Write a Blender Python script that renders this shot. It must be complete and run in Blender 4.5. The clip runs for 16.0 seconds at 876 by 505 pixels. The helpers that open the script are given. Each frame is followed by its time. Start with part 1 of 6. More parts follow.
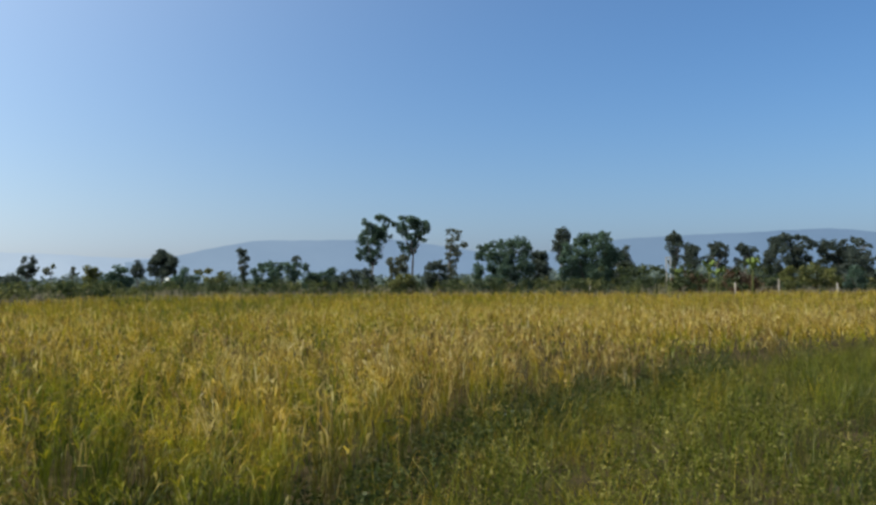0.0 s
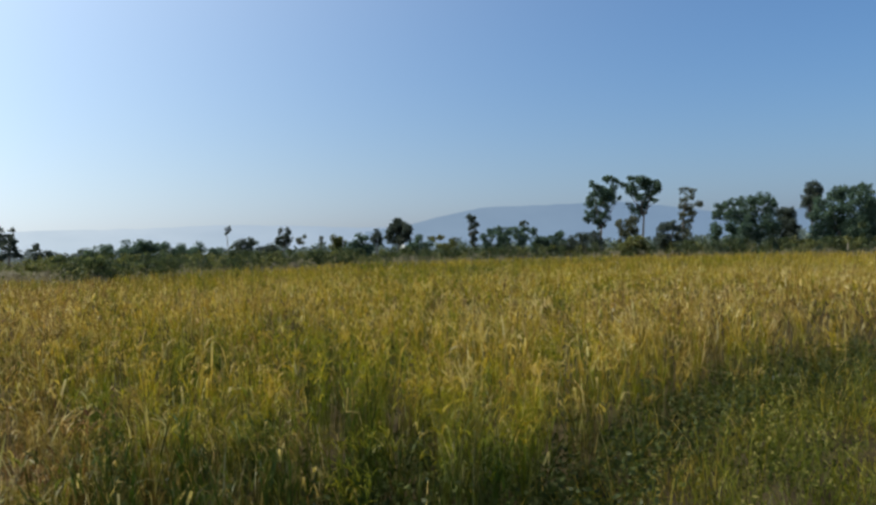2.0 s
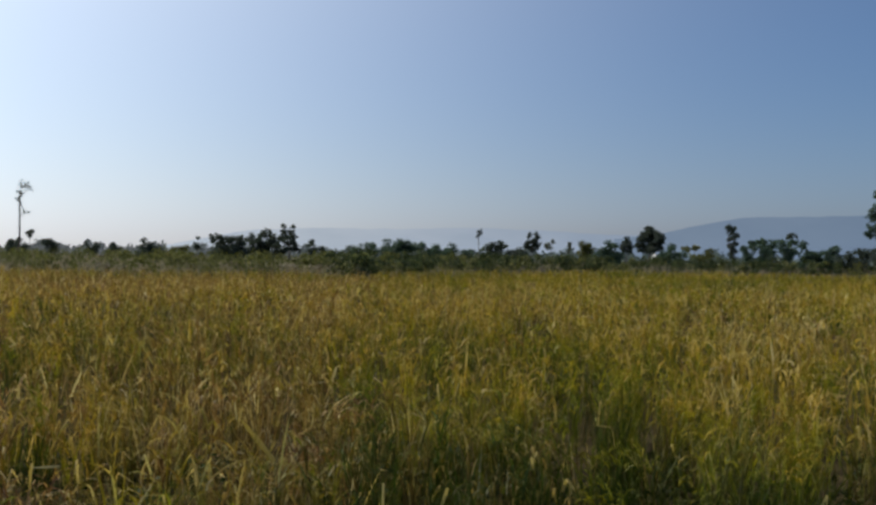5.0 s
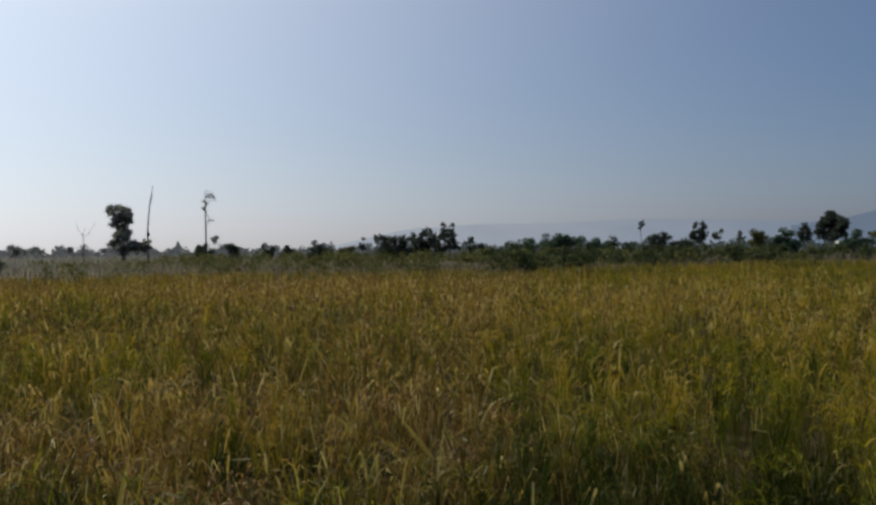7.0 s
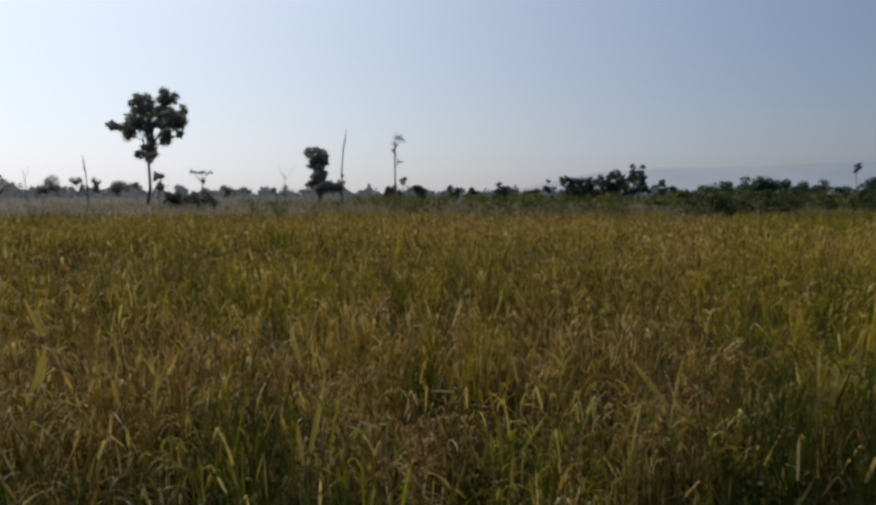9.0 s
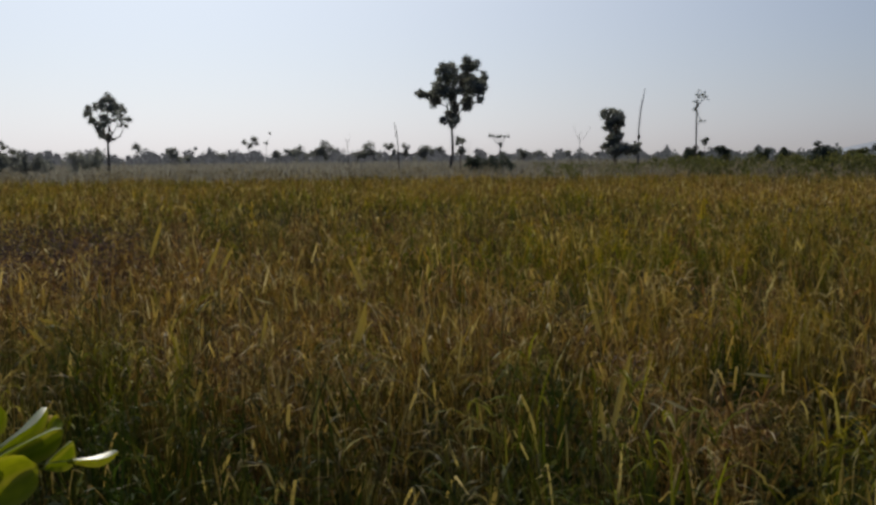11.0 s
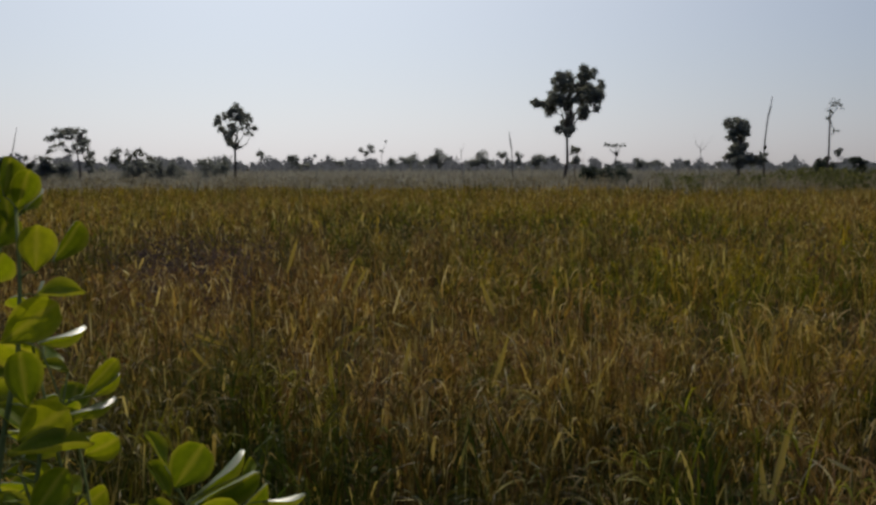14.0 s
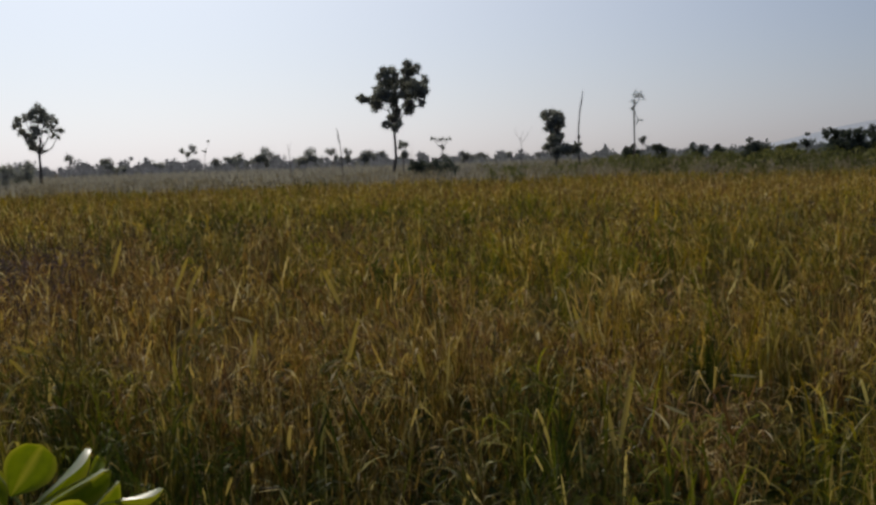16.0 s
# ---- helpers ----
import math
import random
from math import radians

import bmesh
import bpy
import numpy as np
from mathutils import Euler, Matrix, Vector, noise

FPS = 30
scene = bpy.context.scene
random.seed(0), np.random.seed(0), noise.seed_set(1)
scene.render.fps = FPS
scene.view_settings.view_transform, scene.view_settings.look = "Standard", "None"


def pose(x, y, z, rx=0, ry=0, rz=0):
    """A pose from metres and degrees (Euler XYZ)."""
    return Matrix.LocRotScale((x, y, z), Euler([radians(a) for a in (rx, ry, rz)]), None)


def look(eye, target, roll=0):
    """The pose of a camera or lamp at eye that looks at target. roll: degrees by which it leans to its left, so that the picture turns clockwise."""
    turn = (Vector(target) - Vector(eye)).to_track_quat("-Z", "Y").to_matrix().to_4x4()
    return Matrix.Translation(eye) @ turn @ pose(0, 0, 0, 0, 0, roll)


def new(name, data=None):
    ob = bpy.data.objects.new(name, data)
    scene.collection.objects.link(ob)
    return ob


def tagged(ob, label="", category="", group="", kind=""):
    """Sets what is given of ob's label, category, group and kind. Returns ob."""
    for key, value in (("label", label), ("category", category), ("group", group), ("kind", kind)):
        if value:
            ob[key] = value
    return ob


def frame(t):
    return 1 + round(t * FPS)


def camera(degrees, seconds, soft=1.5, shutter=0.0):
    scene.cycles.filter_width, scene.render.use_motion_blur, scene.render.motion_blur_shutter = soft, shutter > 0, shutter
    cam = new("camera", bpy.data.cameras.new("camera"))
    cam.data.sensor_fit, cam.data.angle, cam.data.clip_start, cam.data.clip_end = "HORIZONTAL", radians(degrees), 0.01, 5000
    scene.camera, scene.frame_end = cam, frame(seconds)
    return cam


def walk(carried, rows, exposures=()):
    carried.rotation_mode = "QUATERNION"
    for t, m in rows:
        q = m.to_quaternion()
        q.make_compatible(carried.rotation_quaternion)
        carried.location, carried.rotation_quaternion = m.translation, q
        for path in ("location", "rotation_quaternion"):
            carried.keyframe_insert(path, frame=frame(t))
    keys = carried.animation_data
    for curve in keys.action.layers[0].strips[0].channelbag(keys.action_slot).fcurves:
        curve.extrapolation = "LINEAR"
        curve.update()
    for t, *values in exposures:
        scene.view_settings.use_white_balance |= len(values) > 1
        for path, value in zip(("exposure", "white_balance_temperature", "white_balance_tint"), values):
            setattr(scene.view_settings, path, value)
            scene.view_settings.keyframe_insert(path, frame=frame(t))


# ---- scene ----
cam = camera(58.5, 16.0, soft=2.8, shutter=0.12)
PATH = [
    (0.0, pose(0.361, -0.195, 1.583, 92.10, 0.37, -1.31)),
    (0.5, pose(0.335, -0.171, 1.569, 92.04, -0.11, 4.68)),
    (1.0, pose(0.347, -0.125, 1.532, 90.94, -0.36, 11.00)),
    (1.5, pose(0.285, -0.038, 1.509, 90.04, 0.13, 14.11)),
    (2.0, pose(0.177, 0.020, 1.497, 89.77, 1.46, 15.19)),
    (2.5, pose(0.125, 0.010, 1.489, 89.78, 1.62, 18.56)),
    (3.0, pose(0.141, 0.028, 1.531, 90.00, 1.14, 20.38)),
    (3.5, pose(0.148, 0.060, 1.524, 90.33, -0.52, 21.56)),
    (4.0, pose(0.125, 0.058, 1.513, 90.42, -1.97, 27.80)),
    (4.5, pose(0.107, 0.045, 1.510, 90.41, -2.12, 29.96)),
    (5.0, pose(0.103, 0.037, 1.512, 90.25, -1.00, 33.16)),
    (5.2, pose(0.126, 0.023, 1.523, 90.24, 0.38, 35.93)),
    (7.3, pose(0.313, -0.103, 1.592, 89.86, 0.06, 45.41)),
    (7.5, pose(0.328, -0.048, 1.570, 89.78, -0.79, 45.34)),
    (8.0, pose(0.272, 0.042, 1.521, 86.40, -1.01, 45.24)),
    (8.5, pose(0.038, 0.096, 1.485, 85.77, -0.28, 48.04)),
    (9.0, pose(-0.171, 0.100, 1.458, 85.81, 0.06, 58.16)),
    (9.5, pose(-0.232, 0.117, 1.453, 84.49, 0.80, 66.38)),
    (10.0, pose(-0.235, 0.119, 1.432, 83.17, 1.30, 71.22)),
    (10.2, pose(-0.254, 0.116, 1.429, 83.16, 1.12, 72.03)),
    (12.3, pose(-0.214, 0.059, 1.566, 83.02, 0.52, 90.47)),
    (12.5, pose(-0.204, 0.058, 1.570, 83.13, 0.59, 90.09)),
    (13.0, pose(-0.209, 0.029, 1.583, 83.40, 0.61, 89.48)),
    (13.5, pose(-0.215, -0.001, 1.582, 83.71, 0.31, 88.42)),
    (14.0, pose(-0.233, -0.038, 1.578, 83.83, 0.11, 87.53)),
    (14.5, pose(-0.260, -0.056, 1.561, 83.62, 0.54, 86.60)),
    (15.0, pose(-0.278, -0.056, 1.549, 82.98, 0.86, 81.84)),
    (15.5, pose(-0.267, -0.057, 1.526, 83.18, 1.27, 78.34)),
    (16.0, pose(-0.258, -0.081, 1.520, 83.35, 1.95, 75.14)),
]
# the camera darkens and warms its picture as it turns towards the sun: seconds, stops, kelvin, tint
EXPOSURES = [(0.0, 0.02, 6350, 1), (1.0, 0.02, 6350, 1), (2.5, -0.17, 6370, 2), (3.0, -0.2, 6400, 3), (3.5, -0.37, 6420, 4), (5.0, -0.63, 6450, 6),
             (7.5, -1.07, 6550, 8), (8.0, -0.93, 6550, 8), (8.5, -0.81, 6600, 9), (9.0, -1.03, 6600, 9), (10.0, -1.15, 6650, 10), (12.5, -1.4, 6720, 10), (14.5, -1.41, 6720, 10), (16.0, -1.2, 6800, 11)]
walk(cam, PATH, EXPOSURES)

# ---- sky and sun ----
SUN_AZ, SUN_EL = 100.0, 45.0  # degrees to the left of the first view, and above the horizon
world = bpy.data.worlds.new("sky")
scene.world = world
world.use_nodes = True
wt = world.node_tree
sky = wt.nodes.new("ShaderNodeTexSky")
sky.sky_type = "NISHITA"
sky.sun_disc = False
sky.sun_elevation = radians(SUN_EL)
sky.sun_rotation = radians(-SUN_AZ)
sky.altitude = 100
sky.air_density, sky.dust_density, sky.ozone_density = 1.0, 1.6, 2.0
tc = wt.nodes.new("ShaderNodeTexCoord")
SUN_DIR = (-math.sin(radians(SUN_AZ)) * math.cos(radians(SUN_EL)), math.cos(radians(SUN_AZ)) * math.cos(radians(SUN_EL)), math.sin(radians(SUN_EL)))


def wmath(op, a, b=0.0):
    """A math node in the sky's tree; a and b are sockets or numbers."""
    n = wt.nodes.new("ShaderNodeMath")
    n.operation = op
    for sock, v in zip(n.inputs, (a, b)):
        if isinstance(v, bpy.types.NodeSocket):
            wt.links.new(v, sock)
        else:
            sock.default_value = v
    return n.outputs[0]


def wmix(blend, a, b, fac=1.0):
    m = wt.nodes.new("ShaderNodeMix")
    m.data_type, m.blend_type, m.clamp_result = "RGBA", blend, False
    for sock, v in ((m.inputs[0], fac), (m.inputs[6], a), (m.inputs[7], b)):
        if isinstance(v, bpy.types.NodeSocket):
            wt.links.new(v, sock)
        else:
            sock.default_value = v
    return m.outputs[2]


# humid air: the sky greys towards the horizon, and a broad pale glow of haze surrounds the sun
sep = wt.nodes.new("ShaderNodeSeparateXYZ")
wt.links.new(tc.outputs["Generated"], sep.inputs[0])
dot = wt.nodes.new("ShaderNodeVectorMath")
dot.operation = "DOT_PRODUCT"
dot.inputs[1].default_value = SUN_DIR
wt.links.new(tc.outputs["Generated"], dot.inputs[0])
low = wmath("POWER", wmath("SUBTRACT", 1.0, wmath("MAXIMUM", sep.outputs["Z"], 0.0)), 9.0)
bw = wt.nodes.new("ShaderNodeRGBToBW")
wt.links.new(sky.outputs["Color"], bw.inputs[0])
grey = wmix("MULTIPLY", bw.outputs[0], (1.05, 1.0, 1.12, 1))
hazed = wmix("MIX", sky.outputs["Color"], grey, wmath("MULTIPLY", low, 0.85))
blue = wmix("MULTIPLY", hazed, (0.075, 0.106, 0.144, 1))
blue = wmix("MULTIPLY", blue, wmix("MIX", (1, 1, 1, 1), (0.86, 0.75, 0.72, 1), low))
near_sun = wmath("POWER", wmath("MULTIPLY", wmath("ADD", dot.outputs["Value"], 1.0), 0.5), 6.0)
glow = wmix("MULTIPLY", near_sun, (1.85, 1.72, 1.45, 1))
horizon_glow = wmath("MULTIPLY", low, wmath("POWER", wmath("MULTIPLY", wmath("ADD", dot.outputs["Value"], 1.0), 0.5), 3.0))
glow = wmix("ADD", glow, wmix("MULTIPLY", horizon_glow, (1.02, 0.93, 0.88, 1)))
wt.links.new(wmix("ADD", blue, glow), wt.nodes["Background"].inputs["Color"])
wt.nodes["Background"].inputs["Strength"].default_value = 1.0

sun_data = bpy.data.lights.new("sun", "SUN")
sun_data.energy, sun_data.angle, sun_data.color = 4.6, radians(0.5), (1.0, 0.93, 0.82)
sun = new("sun", sun_data)
sun.matrix_world = look((0, 0, 0), (math.sin(radians(SUN_AZ)) * math.cos(radians(SUN_EL)), -math.cos(radians(SUN_AZ)) * math.cos(radians(SUN_EL)), -math.sin(radians(SUN_EL))))

# ---- materials ----


def material(name):
    m = bpy.data.materials.new(name)
    m.use_nodes = True
    nt = m.node_tree
    nt.nodes.clear()
    return m, nt, nt.nodes.new("ShaderNodeOutputMaterial")


def node(nt, kind, **values):
    n = nt.nodes.new(kind)
    for key, value in values.items():
        n.inputs[key].default_value = value
    return n


def ramp(nt, stops):
    r = nt.nodes.new("ShaderNodeValToRGB")
    els = r.color_ramp.elements
    while len(els) < len(stops):
        els.new(0.5)
    for e, (p, c) in zip(els, stops):
        e.position, e.color = p, (*c, 1)
    return r


def mixed(nt, blend, a, b, fac):
    """Mix of two colours; a, b and fac are sockets or values."""
    m = nt.nodes.new("ShaderNodeMix")
    m.data_type, m.blend_type = "RGBA", blend
    for sock, v in ((m.inputs[0], fac), (m.inputs[6], a), (m.inputs[7], b)):
        if isinstance(v, bpy.types.NodeSocket):
            nt.links.new(v, sock)
        else:
            sock.default_value = v
    return m.outputs[2]


def leaf_shader(nt, out, colour, through_share=0.35, rough=0.5, gloss=0.04, warm=(1.0, 1.0, 0.6, 1)):
    """Leaf tissue: diffuse, light passing through, and a thin gloss."""
    d = nt.nodes.new("ShaderNodeBsdfDiffuse")
    t = nt.nodes.new("ShaderNodeBsdfTranslucent")
    g = node(nt, "ShaderNodeBsdfGlossy", Roughness=rough)
    nt.links.new(colour, d.inputs["Color"])
    nt.links.new(mixed(nt, "MULTIPLY", colour, warm, 1.0), t.inputs["Color"])
    m1 = node(nt, "ShaderNodeMixShader", Fac=through_share)
    m2 = node(nt, "ShaderNodeMixShader", Fac=gloss)
    nt.links.new(d.outputs[0], m1.inputs[1])
    nt.links.new(t.outputs[0], m1.inputs[2])
    nt.links.new(m1.outputs[0], m2.inputs[1])
    nt.links.new(g.outputs[0], m2.inputs[2])
    nt.links.new(m2.outputs[0], out.inputs["Surface"])


def foliage(name, dark, light, pale=None, through_share=0.3, gloss=0.012):
    m, nt, out = material(name)
    geo = nt.nodes.new("ShaderNodeNewGeometry")
    noise_tex = node(nt, "ShaderNodeTexNoise", Scale=0.9, Detail=4.0)
    tc = nt.nodes.new("ShaderNodeTexCoord")
    nt.links.new(tc.outputs["Object"], noise_tex.inputs["Vector"])
    r = ramp(nt, [(0.0, dark), (0.6, light), (1.0, pale or light)])
    nt.links.new(geo.outputs["Random Per Island"], r.inputs["Fac"])
    r2 = ramp(nt, [(0.3, (0.7, 0.72, 0.7)), (0.7, (1.15, 1.1, 0.95))])
    nt.links.new(noise_tex.outputs["Fac"], r2.inputs["Fac"])
    leaf_shader(nt, out, mixed(nt, "MULTIPLY", r.outputs["Color"], r2.outputs["Color"], 1.0), through_share, 0.45, gloss, (1.0, 1.0, 0.8, 1))
    return m


def plain(name, c1, c2, scale, rough=0.9, bump=0.3, detail=6.0, shine=0.3):
    m, nt, out = material(name)
    b = node(nt, "ShaderNodeBsdfPrincipled", Roughness=rough)
    b.inputs["Specular IOR Level"].default_value = shine
    tc = nt.nodes.new("ShaderNodeTexCoord")
    n1 = node(nt, "ShaderNodeTexNoise", Scale=scale, Detail=detail)
    n2 = node(nt, "ShaderNodeTexNoise", Scale=scale * 0.13, Detail=3.0)
    nt.links.new(tc.outputs["Object"], n1.inputs["Vector"])
    nt.links.new(tc.outputs["Object"], n2.inputs["Vector"])
    r = ramp(nt, [(0.3, c1), (0.7, c2)])
    nt.links.new(n1.outputs["Fac"], r.inputs["Fac"])
    r2 = ramp(nt, [(0.3, (0.7, 0.7, 0.7)), (0.7, (1.1, 1.1, 1.1))])
    nt.links.new(n2.outputs["Fac"], r2.inputs["Fac"])
    nt.links.new(mixed(nt, "MULTIPLY", r.outputs["Color"], r2.outputs["Color"], 1.0), b.inputs["Base Color"])
    bp = node(nt, "ShaderNodeBump", Strength=bump)
    nt.links.new(n1.outputs["Fac"], bp.inputs["Height"])
    nt.links.new(bp.outputs[0], b.inputs["Normal"])
    nt.links.new(b.outputs[0], out.inputs["Surface"])
    return m


def crop_material(name):
    """Rice and dry grass: the attribute "ripe" runs from green to straw, "dry" turns it russet."""
    m, nt, out = material(name)
    ripe = nt.nodes.new("ShaderNodeAttribute")
    ripe.attribute_name = "ripe"
    dry = nt.nodes.new("ShaderNodeAttribute")
    dry.attribute_name = "dry"
    geo = nt.nodes.new("ShaderNodeNewGeometry")
    r = ramp(nt, [(0.0, (0.036, 0.06, 0.01)), (0.3, (0.138, 0.155, 0.014)), (0.55, (0.265, 0.235, 0.013)), (0.8, (0.43, 0.28, 0.034)), (1.0, (0.5, 0.41, 0.16))])
    nt.links.new(ripe.outputs["Fac"], r.inputs["Fac"])
    russet = ramp(nt, [(0.0, (0.088, 0.046, 0.028)), (0.45, (0.195, 0.098, 0.042)), (0.8, (0.325, 0.205, 0.085)), (0.95, (0.43, 0.34, 0.18)), (1.0, (0.54, 0.48, 0.35))])
    nt.links.new(geo.outputs["Random Per Island"], russet.inputs["Fac"])
    c = mixed(nt, "MIX", r.outputs["Color"], russet.outputs["Color"], dry.outputs["Fac"])
    r2 = ramp(nt, [(0.0, (0.6, 0.6, 0.6)), (1.0, (1.45, 1.45, 1.45))])
    nt.links.new(geo.outputs["Random Per Island"], r2.inputs["Fac"])
    leaf_shader(nt, out, mixed(nt, "MULTIPLY", c, r2.outputs["Color"], 1.0), 0.46, 0.38, 0.01, (1.06, 1.0, 0.6, 1))
    return m


RICE = crop_material("rice")
FALLOW = foliage("fallow", (0.18, 0.155, 0.125), (0.275, 0.24, 0.195), (0.35, 0.31, 0.26), 0.5)
SOIL = plain("soil", (0.032, 0.025, 0.013), (0.078, 0.06, 0.03), 3.0, 1.0, 0.3, 6.0, 0.0)
BARK = plain("bark", (0.09, 0.07, 0.055), (0.2, 0.17, 0.14), 6.0)
DEADWOOD = plain("deadwood", (0.07, 0.055, 0.045), (0.16, 0.13, 0.11), 5.0)
# next two: a slight blue cast for haze is mixed into the green
LEAF_GREEN = foliage("leaf_green", (0.052, 0.086, 0.074), (0.086, 0.136, 0.106), (0.135, 0.19, 0.14), 0.52)
LEAF_DARK = foliage("leaf_dark", (0.05, 0.068, 0.066), (0.08, 0.1, 0.092), (0.12, 0.14, 0.12), 0.55)
# next two: haze over far and sunward crowns mixed in as pale blue grey
LEAF_HAZED = foliage("leaf_hazed", (0.2, 0.215, 0.245), (0.27, 0.285, 0.32), (0.34, 0.35, 0.385), 0.62)
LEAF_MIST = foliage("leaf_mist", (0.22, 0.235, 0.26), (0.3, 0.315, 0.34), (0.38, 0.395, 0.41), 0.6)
LEAF_GREY = foliage("leaf_grey", (0.07, 0.08, 0.06), (0.12, 0.13, 0.09), (0.18, 0.18, 0.13))
LEAF_OLIVE = foliage("leaf_olive", (0.08, 0.09, 0.03), (0.14, 0.15, 0.05), (0.24, 0.22, 0.1), 0.4)
LEAF_HEDGE = foliage("leaf_hedge", (0.032, 0.046, 0.024), (0.062, 0.082, 0.038), (0.11, 0.125, 0.055), 0.45)
LEAF_BROWN = foliage("leaf_brown", (0.06, 0.035, 0.025), (0.11, 0.07, 0.045), (0.18, 0.13, 0.09))
LEAF_BRIGHT = foliage("leaf_bright", (0.1, 0.15, 0.04), (0.16, 0.21, 0.06), (0.26, 0.3, 0.12))
WEED = foliage("weed", (0.035, 0.045, 0.007), (0.095, 0.105, 0.015), (0.3, 0.26, 0.08), 0.35, 0.006)

# ---- geometry helpers ----
rng = np.random.default_rng(7)
EYE_Z = 1.55


def place(az, d, z=0.0):
    """A point d metres away, az degrees to the left of the first view."""
    return Vector((-math.sin(radians(az)) * d, math.cos(radians(az)) * d, z))


def mesh_from(name, verts, faces, mat, attrs=None, smooth=False):
    """Mesh from an array of points and arrays of faces with the same number of corners each."""
    me = bpy.data.meshes.new(name)
    me.vertices.add(len(verts))
    me.vertices.foreach_set("co", np.asarray(verts, np.float32).ravel())
    loops = np.concatenate([f.ravel() for f in faces]).astype(np.int32)
    sizes = np.concatenate([np.full(len(f), f.shape[1]) for f in faces])
    starts = np.concatenate([[0], np.cumsum(sizes)[:-1]]).astype(np.int32)
    me.loops.add(len(loops))
    me.loops.foreach_set("vertex_index", loops)
    me.polygons.add(len(sizes))
    me.polygons.foreach_set("loop_start", starts)
    if smooth:
        me.polygons.foreach_set("use_smooth", np.ones(len(sizes), bool))
    for key, values in (attrs or {}).items():
        me.attributes.new(key, "FLOAT", "POINT").data.foreach_set("value", np.asarray(values, np.float32))
    me.materials.append(mat)
    me.update()
    me.validate()
    return me


def part(name, data, parent, label=""):
    ob = new(name, data)
    ob.parent = parent
    if label:
        ob["label"] = label
    return ob


def thing(name, at, label, category, group="", kind=""):
    ob = new(name)
    ob.location = at
    return tagged(ob, label, category, group, kind)


def tubes(paths, sides=6):
    """Round tapered limbs: each path is a list of (point, radius)."""
    verts, faces = [], []
    for path in paths:
        base = len(verts)
        for i, (p, r) in enumerate(path):
            a = Vector(path[max(i - 1, 0)][0])
            b = Vector(path[min(i + 1, len(path) - 1)][0])
            w = (b - a).normalized()
            u = w.cross(Vector((0.31, 0.94, 0.12))).normalized()
            v = w.cross(u)
            for k in range(sides):
                ang = 2 * math.pi * k / sides
                verts.append(Vector(p) + (u * math.cos(ang) + v * math.sin(ang)) * r)
        for i in range(len(path) - 1):
            for k in range(sides):
                a, b = base + i * sides + k, base + i * sides + (k + 1) % sides
                faces.append((a, b, b + sides, a + sides))
        tip = len(verts)
        verts.append(Vector(path[-1][0]))
        top = base + (len(path) - 1) * sides
        for k in range(sides):
            faces.append((top + k, top + (k + 1) % sides, tip, tip))
    return np.array([tuple(v) for v in verts]), faces


def tube_mesh(name, paths, mat, sides=6):
    verts, faces = tubes(paths, sides)
    quads = np.array([f for f in faces if f[2] != f[3]])
    tris = np.array([f[:3] for f in faces if f[2] == f[3]])
    return mesh_from(name, verts, [quads, tris], mat, smooth=True)


def leaf_cloud(centres, radii, count, size, flat=1.0, gen=rng):
    """Small pointed leaves strewn through balls; count is leaves per ball."""
    centres, radii = np.asarray(centres, float), np.asarray(radii, float)
    idx = np.repeat(np.arange(len(centres)), count)
    n = len(idx)
    d = gen.normal(size=(n, 3))
    d /= np.linalg.norm(d, axis=1, keepdims=True)
    d *= (gen.random((n, 1)) ** 0.42) * radii[idx][:, None]
    d[:, 2] *= flat
    p = centres[idx] + d
    u = gen.normal(size=(n, 3))
    u /= np.linalg.norm(u, axis=1, keepdims=True)
    w = np.cross(u, gen.normal(size=(n, 3)))
    w /= np.linalg.norm(w, axis=1, keepdims=True)
    s = size * (0.6 + 0.8 * gen.random((n, 1)))
    verts = np.stack([p - u * s * 0.5, p + w * s * 0.3, p + u * s * 0.5, p - w * s * 0.3], 1).reshape(-1, 3)
    return verts, np.arange(4 * n).reshape(n, 4)


def clumped(lobes, gen, subs=5):
    """Breaks each lobe of a crown into smaller uneven clumps."""
    c, r = [], []
    for p, rad in lobes:
        for _ in range(subs):
            d = gen.normal(size=3)
            d *= rad * 0.82 * gen.random() ** 0.4 / np.linalg.norm(d)
            c.append(np.array(p) + d)
            r.append(rad * gen.uniform(0.2, 0.66))
    return c, r


